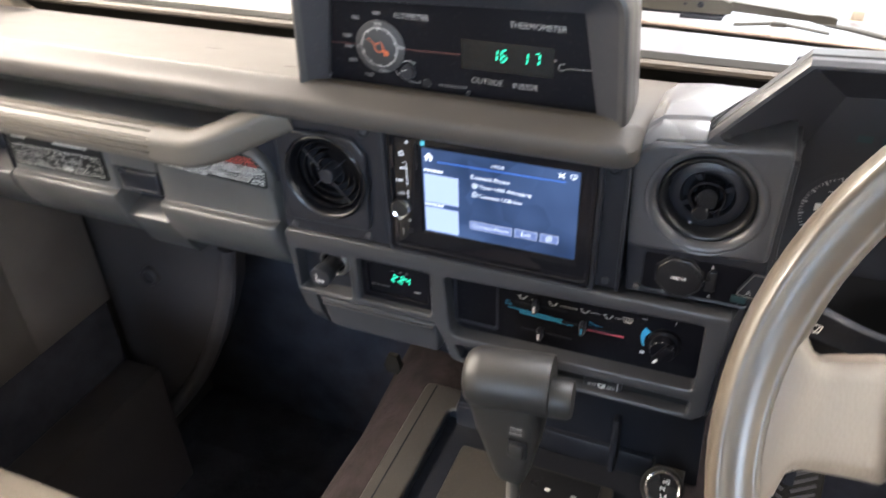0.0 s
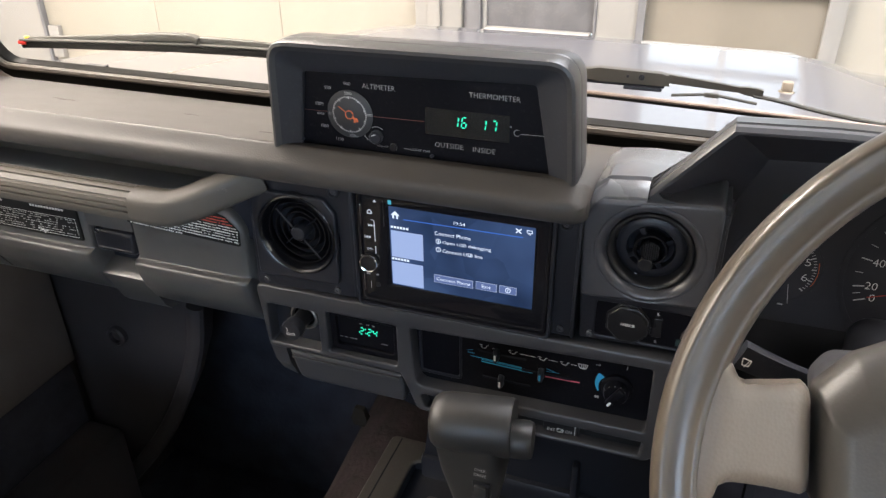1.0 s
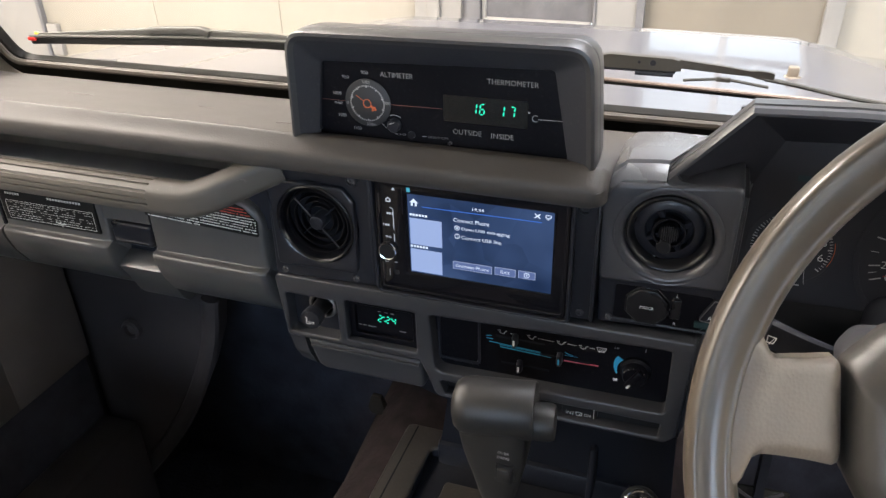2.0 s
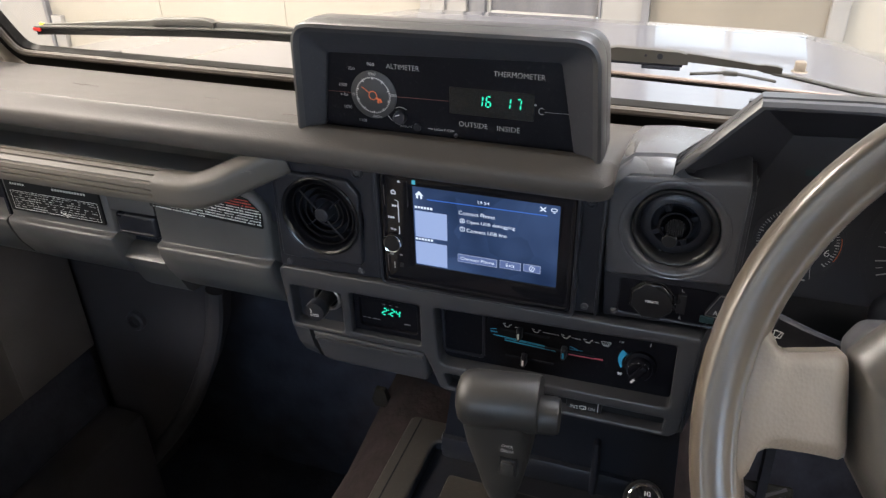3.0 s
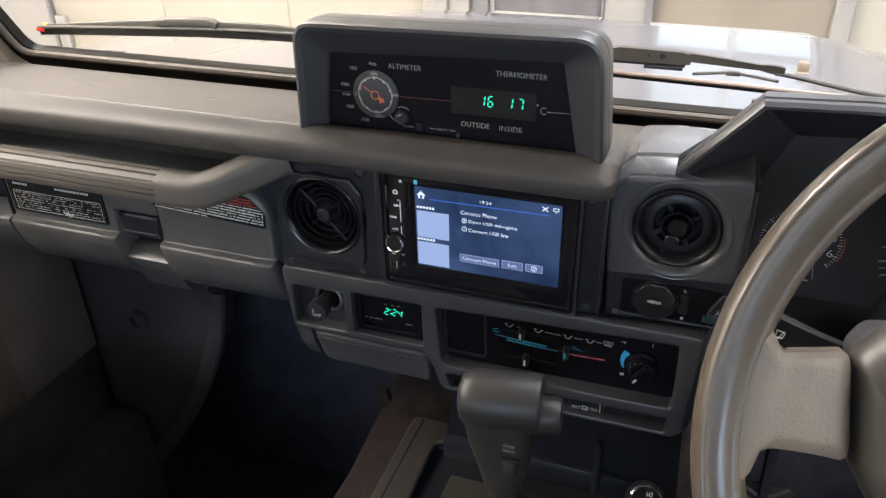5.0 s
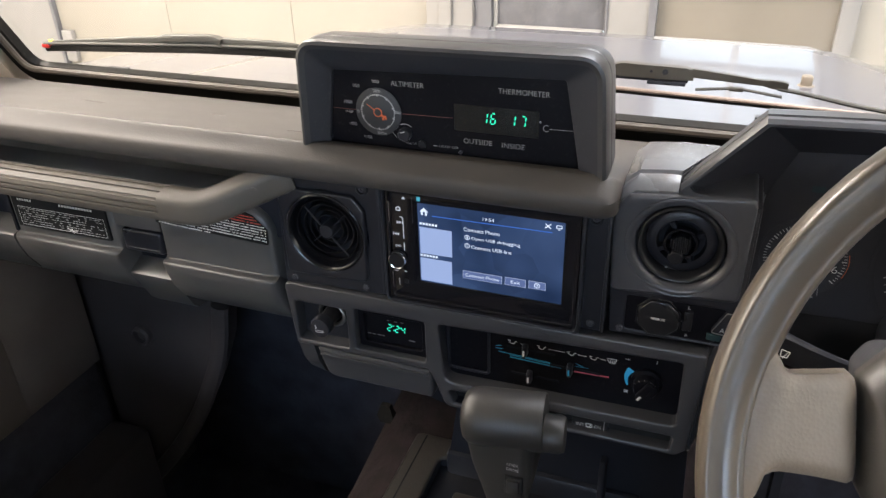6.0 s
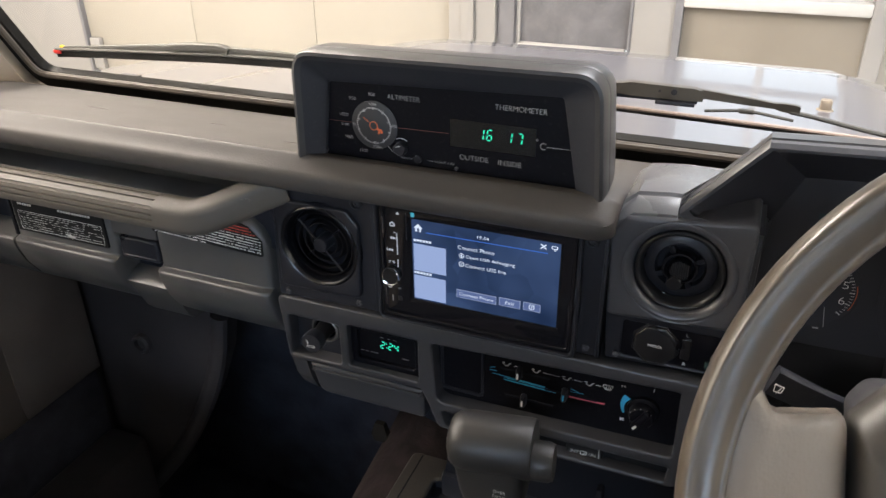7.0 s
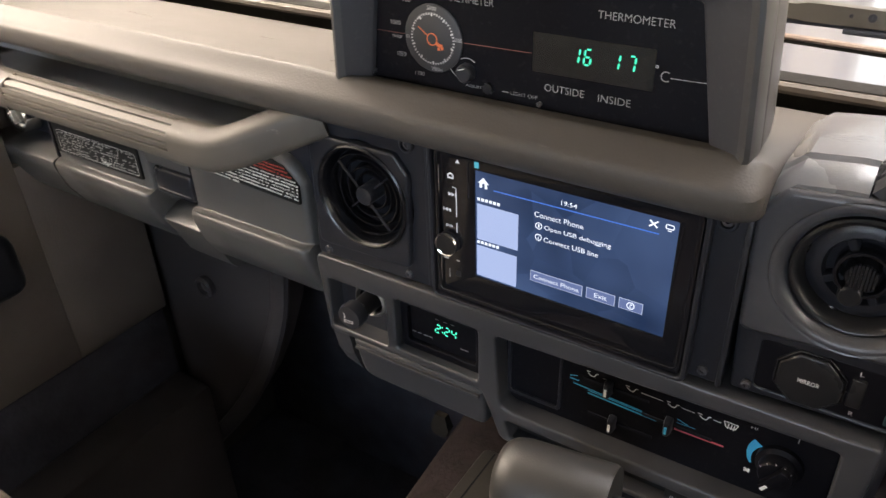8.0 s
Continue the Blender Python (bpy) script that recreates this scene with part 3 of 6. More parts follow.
for xs, nm in (((-0.975, -1.055, -0.90, -0.985), "a_pillar"), ((0.80, 0.74, 0.74, 0.66), "a_pillar")):
    a, b, c, d = xs
    lo, hi = 1.05, 1.76
    single(nm, aloft([[(a, glass_y(lo) - 0.05, lo), (c, glass_y(lo) - 0.03, lo), (c, glass_y(lo) + 0.02, lo), (a, glass_y(lo) + 0.02, lo)], [(b, glass_y(hi) - 0.05, hi), (d, glass_y(hi) - 0.03, hi), (d, glass_y(hi) + 0.02, hi), (b, glass_y(hi) + 0.02, hi)]], (True, True)), PILLAR, "beige trimmed windscreen pillar", "pillar", kind="structure")
    slab("door_quarter", (min(a, c) - 0.04, min(a, c), 0.44, 0.83, 1.05, 1.25), PILLAR, "beige trim at the dashboard's end", "trim")
slab("windscreen_header", (-1.0, 0.78, 0.54, 0.64, 1.74, 1.84), HEADL, "beige header over the windscreen", "trim")

# ---------------------------------------------------------------- outside the windscreen
rows = [(0.90, -1.02, 0.76, 1.150), (0.97, -1.04, 0.74, 1.092), (1.15, -1.03, 0.66, 1.074), (1.35, -1.00, 0.55, 1.060), (1.60, -0.93, 0.435, 1.045), (1.78, -0.88, 0.385, 1.034), (1.92, -0.84, 0.350, 1.024), (2.00, -0.80, 0.315, 1.014), (2.03, -0.76, 0.285, 0.995), (2.06, -0.75, 0.27, 0.80)]
rings = []
for y, a, b, z in rows:
    ringp = []
    for k in range(17):
        s = -1 + 2 * k / 16
        edge = max(0.0, abs(s) - 0.9) / 0.1
        ringp.append((a + (b - a) * (s + 1) / 2, y, z - 0.004 * s * s - 0.012 * edge ** 2))
    ringp.append((b, y, z - 0.30))
    ringp.append((a, y, z - 0.30))
    rings.append(ringp)
bonnet = thing("bonnet", (-0.3, 1.5, 1.0), "pale silver-lilac painted car bonnet seen through the glass", "bonnet")
part("panel", aloft(rings, (True, True)), PAINT, bonnet, smooth=60)
part("centre_crease", asweep([(-0.31, 1.02, 1.088), (-0.31, 1.4, 1.0585), (-0.31, 1.75, 1.0335), (-0.31, 1.98, 1.003)], [(-0.012, -0.002), (0.012, -0.002), (0.008, 0.001), (-0.008, 0.001)]), PAINT, bonnet, "raised centre crease")
single("fender", aloft([[(b + 0.006, y, z - 0.03), (b + 0.25, y, z - 0.05), (b + 0.34, y, z - 0.10), (b + 0.34, y, z - 0.4), (b + 0.006, y, z - 0.4)] for y, a, b, z in rows[1:]], (True, True)), PAINT, "pale silver-lilac painted front wing of the car", "fender")
single("fender", aloft([[(a - 0.002, y, z - 0.0175), (a - 0.002, y, z - 0.4), (a - 0.47, y, z - 0.4), (a - 0.47, y, z - 0.085), (a - 0.43, y, z - 0.045), (a - 0.34, y, z - 0.026)] for y, a, b, z in rows[1:5]], (True, True)), PAINT, "pale silver-lilac painted front wing on the passenger side", "fender")
noz = thing("washer_nozzle", (0.217, 1.565, 1.04), "small pale plastic washer nozzle on the bonnet", "washer nozzle")
part("base", alathe([(0.016, -0.006), (0.016, 0.004), (0.013, 0.007), (0.0003, 0.007)], Matrix.Translation((0.217, 1.565, 1.041)), 16), NOZZLE, noz)
part("head", abox(0.207, 0.227, 1.556, 1.574, 1.045, 1.066, r=0.004), NOZZLE, noz)


def wiper(name, spine, blade, hump, tip, deep):
    """A wiper at rest: arm, blade and its holder."""
    w = thing(name, spine[0], "dark olive painted wiper at rest on the windscreen", "wiper", "windscreen wipers")
    part("arm", asweep(smooth_path(spine, 5), rpoly([(-0.004, -0.0062), (0.004, -0.0062), (0.004, 0.0062), (-0.004, 0.0062)], 0.002, 2), scales=[0.55 + 0.5 * math.sin(math.pi * min(1, (k + 2) / (5 * (len(spine) - 1)))) for k in range(5 * (len(spine) - 1) + 1)]), WIPER, w)
    part("holder", asweep(hump, rpoly([(-0.006, -0.005), (0.006, -0.005), (0.006, 0.0045), (-0.006, 0.0045)], 0.002, 2)), WIPER, w)
    part("rubber_blade", asweep(smooth_path(blade, 5), [(-0.003, -deep), (0.003, -deep), (0.004, 0.001), (-0.004, 0.001)]), RUBBER, w, "black rubber blade")
    part("blade_rail", asweep([Vector(p) + Vector((0, -0.004, 0.004)) for p in smooth_path(blade, 5)], disc_prof(0.0022, 6)), surface("rail_metal", (0.075, 0.070, 0.056), 0.6, metal=0.1, stain=0.1), w, "dull metal rail")
    if tip:
        part("tip_cap", abox(tip[0] - 0.008, tip[0] + 0.006, tip[1] - 0.005, tip[1] + 0.004, tip[2] - 0.003, tip[2] + 0.003, r=0.002), RED_P, w, "red tip cap")
        part("tip_tag", abox(tip[0] - 0.003, tip[0] + 0.006, tip[1] + 0.004, tip[1] + 0.008, tip[2] + 0.003, tip[2] + 0.008, r=0.002), YEL_P, w, "yellow tag")
    return w


wiper("wiper", [(-0.872, 0.872, 1.2315), (-0.786, 0.872, 1.2385), (-0.682, 0.872, 1.2470), (-0.59, 0.872, 1.2510), (-0.50, 0.872, 1.2520), (-0.456, 0.873, 1.2505), (-0.33, 0.875, 1.240), (-0.20, 0.88, 1.220)],
      [(-0.885, 0.870, 1.2275), (-0.842, 0.870, 1.2305), (-0.69, 0.870, 1.2385), (-0.59, 0.870, 1.2435), (-0.46, 0.870, 1.2465), (-0.34, 0.872, 1.2430)],
      [(-0.668, 0.868, 1.2520), (-0.642, 0.868, 1.2545), (-0.590, 0.868, 1.2572), (-0.578, 0.868, 1.2562), (-0.570, 0.868, 1.2530)], (-0.880, 0.868, 1.2285), 0.0078)
wr = thing("wiper", (0.0, 0.92, 1.23), "dark olive painted wiper with a flat channel arm on the windscreen", "wiper", "windscreen wipers")


def flat_bar(pts, depth):
    """A flat bar that faces the cabin: points (x, z, height) along it."""
    return aloft([[(x, 0.918, z - h / 2), (x, 0.916, z + h / 2), (x, 0.916 + depth, z + h / 2), (x, 0.918 + depth, z - h / 2)] for x, z, h in pts], (True, True))


part("channel_arm", flat_bar([(-0.24, 1.236, 0.012), (-0.075, 1.2400, 0.0125), (-0.055, 1.2405, 0.0135), (-0.046, 1.2410, 0.0165), (0.026, 1.2405, 0.0150), (0.036, 1.2395, 0.0120)], 0.010), WIPER, wr)
part("tapered_arm", flat_bar([(0.034, 1.2425, 0.0105), (0.083, 1.2390, 0.0085), (0.112, 1.2368, 0.0065), (0.120, 1.2360, 0.0095), (0.133, 1.2348, 0.0100), (0.138, 1.2342, 0.0080)], 0.006), WIPER, wr)
part("spring", abox(-0.20, 0.030, 0.922, 0.930, 1.2285, 1.2325, r=0.001), DEEP, wr, "black arm spring")
part("spring_box", abox(-0.016, 0.028, 0.916, 0.922, 1.2262, 1.2305, r=0.001), DEEP, wr)
part("thin_rod", asweep(smooth_path([(0.128, 0.920, 1.2315), (0.155, 0.920, 1.2280), (0.184, 0.920, 1.2230), (0.215, 0.920, 1.2180), (0.260, 0.920, 1.2130), (0.34, 0.920, 1.2065)], 4), disc_prof(0.0028, 8)), WIPER, wr)
part("lower_bow", asweep(smooth_path([(0.040, 0.912, 1.2255), (0.079, 0.912, 1.2300), (0.090, 0.912, 1.2298), (0.133, 0.912, 1.2245)], 4), disc_prof(0.0018, 8)), WIPER, wr)
part("bow_clip", abox(0.076, 0.092, 0.908, 0.914, 1.2275, 1.2322, r=0.001), WIPER, wr)
part("rubber_blade", asweep([(-0.24, 0.905, 1.2215), (-0.05, 0.905, 1.2205), (0.10, 0.905, 1.2170), (0.25, 0.905, 1.2125), (0.42, 0.905, 1.206)], [(-0.002, -0.0036), (0.002, -0.0036), (0.003, 0.001), (-0.003, 0.001)]), RUBBER, wr, "black rubber blade")
part("blade_rail", asweep([(-0.24, 0.902, 1.2240), (-0.05, 0.902, 1.2230), (0.10, 0.902, 1.2195), (0.25, 0.902, 1.2150), (0.42, 0.902, 1.2085)], disc_prof(0.0026, 8)), surface("copper_rail", (0.17, 0.125, 0.095), 0.42, metal=0.4, stain=0.1), wr, "dull copper blade rail")
for x, r in ((-0.012, 0.0016), (0.004, 0.0034)):
    part("hinge_bolt", alathe([(r, 0.0), (r, 0.0012), (0.0002, 0.0012)], facing(x, 0.9165, 1.2420), 12), DEEP, wr, "dark hinge hole")

# ---------------------------------------------------------------- dashboard body
dash = thing("dashboard", (-0.3, 0.7, 1.0), "grey padded car dashboard with an open parcel recess", "dashboard", kind="structure")
prof = [(0.616, 1.2060), (0.600, 1.2063), (0.590, 1.2078), (0.5840, 1.2108), (0.5808, 1.2150), (0.5792, 1.2205), (0.5788, 1.2255), (0.5794, 1.2292), (0.5808, 1.2314), (0.5828, 1.2326), (0.5850, 1.2336), (0.588, 1.2354), (0.5915, 1.2382), (0.5945, 1.2412), (0.5968, 1.2433), (0.5985, 1.2441), (0.6005, 1.24375), (0.606, 1.2425), (0.630, 1.2368), (0.66, 1.2297), (0.74, 1.2107), (0.815, 1.1930), (0.832, 1.186), (0.835, 1.10), (0.70, 1.10), (0.68, 1.2060)]
rings = []
for x in [-0.93, -0.8, -0.6, -0.45, -0.40, -0.36, -0.335, -0.305, -0.29, -0.2, -0.1, -0.03, -0.016, -0.010, -0.005, -0.0015, 0.0010, 0.002]:
    e = min(1.0, max(0.0, (x + 0.016) / 0.018))
    end = 1 - math.sqrt(1 - e * e)
    level = max(0.0, min(1.0, (x + 0.40) / 0.10))
    ring_p = []
    for y, z in prof:
        lift = level * max(0.0, min(1.2438, 1.2318 + (y - 0.5808) * 0.78) - z) if 0.5800 < y < 0.599 and z > 1.23 else 0.0
        drop = -0.010 if z > 1.228 else (0.005 if z > 1.2 and y < 0.66 else 0.0)
        ring_p.append((x, y + (0.010 * end if y < 0.62 else 0.0), z + lift + drop * end))
    rings.append(ring_p)
part("top_pad", aloft(rings, (True, True)), PAD, dash, "grey grained top pad", smooth=50)
for pts in (((-0.656, 0.689), (-0.648, 0.6915), (-0.640, 0.690), (-0.632, 0.6915), (-0.624, 0.690)), ((-0.642, 0.684), (-0.632, 0.6865), (-0.622, 0.685), (-0.615, 0.6868)), ((-0.470, 0.690), (-0.462, 0.688), (-0.456, 0.690), (-0.449, 0.6875)), ((-0.340, 0.640), (-0.330, 0.643), (-0.322, 0.641))):
    part("scratch", asweep([(a, b, 1.2299 - 0.2375 * (b - 0.66)) for a, b in pts], disc_prof(0.0006, 5, 0.5)), HANDLE, dash, "pale scratch in the vinyl")
part("recess_back", abox(-0.90, -0.345, 0.665, 0.675, 1.10, 1.215), RECESS, dash, "dark grey recess wall")
part("recess_floor", abox(-0.90, -0.380, 0.612, 0.668, 1.150, 1.160), RECESS, dash, "dark grey recess floor")
part("recess_end", abox(-0.382, -0.340, 0.616, 0.70, 1.120, 1.2140, r=0.003), DEEP, dash, "dark grey recess end")
part("lower_carrier", abox(-0.90, 0.10, 0.69, 0.94, 0.98, 1.12), DEEP, dash, "black carrier behind the panels")
part("under_cover", aloft([[(x, 0.630, 0.985), (x, 0.66, 0.915 + d), (x, 0.74, 0.885 + d), (x, 0.92, 0.90 + d), (x, 0.92, 0.985)] for x, d in ((-0.335, 0.02), (-0.22, -0.005), (-0.17, -0.02), (0.09, -0.02))], (True, True)), DEEP, dash, "black underside cover")
part("heater_box", abox(-0.40, -0.24, 0.72, 0.92, 0.85, 1.0, r=0.03), DEEP, dash, "black heater box")
part("bracket", aloft([[(-0.275, 0.666, 0.868), (-0.263, 0.666, 0.868), (-0.263, 0.673, 0.868), (-0.275, 0.673, 0.868)], [(-0.280, 0.664, 0.852), (-0.258, 0.664, 0.852), (-0.258, 0.674, 0.852), (-0.280, 0.674, 0.852)], [(-0.276, 0.664, 0.842), (-0.262, 0.664, 0.842), (-0.262, 0.674, 0.842), (-0.276, 0.674, 0.842)]], (True, True)), RUBBER, dash, "small dark bracket")

# ---------------------------------------------------------------- glove box with its labels
glove = thing("glove_box", (-0.57, 0.61, 1.0), "grey moulded glove box with a recessed latch", "glove box")
gp = [(0.640, 1.158), (0.612, 1.1585), (0.6075, 1.156), (0.606, 1.150), (0.606, 1.0785), (0.6056, 1.0769), (0.6045, 1.0762), (0.6010, 1.0755), (0.5985, 1.0748), (0.5968, 1.0735), (0.5962, 1.0712), (0.5982, 1.0600), (0.6050, 1.0400), (0.6180, 1.0180), (0.638, 1.000), (0.652, 0.991), (0.68, 1.00), (0.68, 1.158)]


def glove_ring(x, dy=0.0, dz=0.0):
    return [(x, y + dy if y < 0.65 else y, z + dz if z > 1.14 else z) for y, z in gp]


def glove_span(x0, x1, parts):
    return aloft([glove_ring(x0, 0.004), glove_ring(x0 + 0.004)] + [glove_ring(x0 + (x1 - x0) * k / parts) for k in range(1, parts)] + [glove_ring(x1 - 0.004), glove_ring(x1, 0.004)], (True, True))


part("door", glove_span(-0.92, -0.866, 2), GLOVE, glove, smooth=50)
part("door", glove_span(-0.724, -0.5645, 3), GLOVE, glove, smooth=50)
part("niche_sill", aprism([(y, z) for y, z in gp if 0.98 < z < 1.0765] + [(0.66, 1.0765)], -0.866, -0.724), GLOVE, glove, "lower lip of the dark niche")
part("niche_back", abox(-0.866, -0.724, 0.640, 0.646, 1.04, 1.158), DEEP, glove)
for a, b in ((-0.8665, -0.8635), (-0.7270, -0.7235)):
    part("niche_side", abox(a, b, 0.6055, 0.642, 1.0765, 1.157), DEEP, glove)
lock = part("lock_barrel", alathe([(0.0215, -0.016), (0.0215, 0.004), (0.0195, 0.007), (0.0165, 0.006), (0.0150, -0.004), (0.0002, -0.006)], facing(-0.812, 0.622, 1.103), 28), CHROME, glove, "chrome lock cup")
part("lock_face", alathe([(0.0075, -0.006), (0.0075, 0.001), (0.0002, 0.0015)], facing(-0.812, 0.622, 1.103), 18), STEEL, lock, "dull key face")
part("door", aloft([glove_ring(-0.503, 0.004), glove_ring(-0.499)] + [glove_ring(x) for x in (-0.46, -0.42, -0.392)] + [glove_ring(-0.380), glove_ring(-0.370, 0, -0.004), glove_ring(-0.362, 0.0005, -0.010), glove_ring(-0.357, 0.002, -0.018), glove_ring(-0.354, 0.005, -0.026)], (True, True)), GLOVE, glove, smooth=50)
# the latch niche between the two halves
part("latch_surround", aprism([(0.6065, 1.1085), (0.606, 1.150), (0.6075, 1.156), (0.612, 1.1583), (0.66, 1.158), (0.66, 1.1085)], -0.5655, -0.502), GLOVE, glove)
part("latch_sill", aprism([(0.6095, 1.040), (0.6090, 1.0430), (0.612, 1.0460), (0.63, 1.054)] + [(0.66, 1.05), (0.66, 0.983), (0.640, 0.986), (0.632, 0.995), (0.619, 1.023)], -0.5655, -0.502), GLOVE, glove, "lower lip of the latch niche")
part("latch_back", abox(-0.5655, -0.502, 0.634, 0.640, 1.04, 1.115), DEEP, glove)
latch = part("latch", abox(-0.5615, -0.506, 0.6075, 0.634, 1.0755, 1.1045, r=0.004, seg=3), BLACK, glove, "black pull latch")
part("latch_line", abox(-0.556, -0.511, 0.6066, 0.609, 1.0808, 1.0816), LIT_WORN_GREY, latch, "worn pale edge")


def label_plate(name, loop, y, parent, label):
    return part(name, aplate(loop, [], y, y + 0.002, 0.0006), LABEL, parent, label)


info = label_plate("info_label", rrect(-0.716, -0.574, 1.086, 1.1320, 0.002), 0.6035, glove, "black label with rows of pale unreadable print")
bm = bmesh.new()
for x0, x1, z0, z1 in ((-0.709, -0.579, 1.0895, 1.0900), (-0.709, -0.579, 1.1135, 1.1140), (-0.709, -0.7085, 1.0895, 1.1140), (-0.5795, -0.579, 1.0895, 1.1140)):
    quad(bm, x0, x1, z0, z1, 0.6033)
part("label_border", bm, INK, info)
rng = random.Random(4)
bm = bmesh.new()
for k in range(7):
    z = 1.1115 - k * 0.0031
    x = -0.706
    while x < -0.583 - (0.02 if k in (2, 5) else 0):
        w = rng.uniform(0.0008, 0.0045)
        h = rng.uniform(0.0006, 0.0011)
        if rng.random() > (0.55 if k in (1, 4) else 0.22):
            quad(bm, x, min(x + w, -0.582), z - h / 2, z + h / 2, 0.6033)
        x += w + rng.uniform(0.0006, 0.0014)
for x0, x1, n in ((-0.706, -0.683, 6), (-0.642, -0.592, 12)):
    for k in range(n):
        a = x0 + (x1 - x0) * k / n
        quad(bm, a, a + (x1 - x0) / n * 0.7, 1.1218, 1.1246, 0.6033)
part("print", bm, DIM_INK, info, "rows of worn pale print")
bm = bmesh.new()
for k in range(26):
    a, d = rng.uniform(0, 6.28), abs(rng.gauss(0, 0.0035))
    cx, cz, s = -0.632 + d * math.cos(a) * 1.6, 1.0925 + d * math.sin(a) * 0.5, rng.uniform(0.0003, 0.0011)
    quad(bm, cx - s, cx + s, cz - s * 0.7, cz + s * 0.7, 0.6031)
part("scuff", bm, INK, info, "pale scuff mark")
warn = label_plate("warning_label", rpoly([(-0.504, 1.1220), (-0.3595, 1.1160), (-0.3590, 1.134), (-0.374, 1.1490), (-0.386, 1.1525), (-0.504, 1.1525)], 0.002), 0.6045, glove, "black warning label with white and red unreadable print")
bm, bm2 = bmesh.new(), bmesh.new()
for k in range(10):
    x = -0.499
    while x < -0.361 - (0.022 if k == 9 else 0):
        w = rng.uniform(0.0007, 0.0021)
        z = 1.1535 - k * 0.0033 - (x + 0.502) * 0.046
        h = 0.0006 if k in (3, 6) else 0.0009
        if rng.random() > 0.10 and 1.1193 - (x + 0.40) * 0.04 < z < min(1.1510, 1.1490 - (x + 0.374) * 1.0):
            quad(bm2 if k < 3 and x > -0.425 else bm, x, x + w, z - h * rng.uniform(0.6, 1.0), z + h * rng.uniform(0.5, 1.0), 0.6043)
        x += w + rng.uniform(0.0004, 0.0009)
part("print", bm, INK, warn, "white print")
part("red_print", bm2, RED_INK, warn, "red print")

# ---------------------------------------------------------------- grab handle
grab = thing("grab_handle", (-0.55, 0.57, 1.16), "grey ribbed passenger grab handle bolted to the dashboard", "grab handle")
hp = [(-0.013, -0.016), (0.006, -0.0175), (0.013, -0.0145), (0.0158, -0.0085), (0.0158, -0.0050), (0.0134, -0.0044), (0.0134, -0.0030), (0.0160, -0.0024), (0.0160, 0.0012), (0.0136, 0.0018), (0.0136, 0.0032), (0.0156, 0.0038), (0.0146, 0.0078), (0.0120, 0.0078), (0.0112, 0.0090), (0.0122, 0.0106), (0.0086, 0.0136), (0.0064, 0.0120), (0.0052, 0.0130), (0.0056, 0.0152), (0.0010, 0.0165), (-0.0006, 0.0145), (-0.0022, 0.0147), (-0.0028, 0.0166), (-0.0060, 0.0161), (-0.0068, 0.0142), (-0.0082, 0.0139), (-0.0090, 0.0153), (-0.0118, 0.0138), (-0.014, 0.008)]
part("bar", asweep([(-0.685, 0.567, 1.1725), (-0.60, 0.567, 1.1725), (-0.447, 0.567, 1.1725)], hp), HANDLE, grab, "ribbed straight bar", smooth=28)
plain = rpoly([(-0.014, -0.017), (0.0158, -0.017), (0.0158, 0.012), (0.0, 0.0170), (-0.014, 0.0140)], [0.006, 0.008, 0.010, 0.008, 0.005], 3)
hpath = smooth_path([(-0.447, 0.567, 1.1725), (-0.425, 0.567, 1.1727), (-0.405, 0.5685, 1.1735), (-0.385, 0.5745, 1.1795), (-0.362, 0.585, 1.1895), (-0.338, 0.598, 1.2000), (-0.322, 0.608, 1.2055)], 4)
part("end_bend", asweep(hpath, plain), HANDLE, grab, "smooth upswept end", smooth=50)
hpath = smooth_path([(-0.805, 0.608, 1.2055), (-0.790, 0.598, 1.2000), (-0.768, 0.585, 1.1895), (-0.747, 0.5745, 1.1795), (-0.728, 0.5685, 1.1735), (-0.708, 0.567, 1.1727), (-0.685, 0.567, 1.1725)], 4)
part("end_bend", asweep(hpath, plain), HANDLE, grab, "smooth upswept end", smooth=50)

# ---------------------------------------------------------------- centre fascia (black), vents, radio
fascia = thing("centre_fascia", (-0.17, 0.60, 1.08), "black plastic centre fascia with dusty screws", "fascia panel")
VX, VZ = -0.2840, 1.1475
part("vent_plate", aplate(rpoly([(-0.340, 1.079), (-0.223, 1.083), (-0.223, 1.216), (-0.336, 1.216)], 0.003), [circle(VX, VZ, 0.0462, 48)], 0.6005, 0.63, 0.0016), BLACK, fascia)
vb = rpoly([(-0.333, 1.0945), (-0.240, 1.0965), (-0.2385, 1.178), (-0.250, 1.1925), (-0.329, 1.193), (-0.333, 1.188)], [0.006, 0.008, 0.006, 0.006, 0.005, 0.004])
part("vent_bezel", aplate(vb, [circle(VX, VZ, 0.0432, 48)], 0.5955, 0.602, 0.0022), BLACK, fascia, "raised vent bezel")
part("radio_surround", aplate(rpoly([(-0.2225, 1.083), (-0.003, 1.086), (-0.003, 1.216), (-0.2225, 1.216)], 0.002), [rrect(-0.2165, -0.027, 1.0845, 1.2065, 0.003)], 0.6005, 0.63, 0.0016), BLACK, fascia)
part("surround_lip", aplate(rrect(-0.2200, -0.0230, 1.0812, 1.2100, 0.006), [rrect(-0.2168, -0.0267, 1.0842, 1.2068, 0.004)], 0.5945, 0.602, 0.0012), BLACK, fascia, "raised lip round the radio")
part("side_rib", abox(-0.2245, -0.2205, 0.5965, 0.602, 1.086, 1.214, r=0.0012), BLACK, fascia)
part("side_rib", abox(-0.0050, -0.0015, 0.5960, 0.602, 1.087, 1.214, r=0.0012), BLACK, fascia)
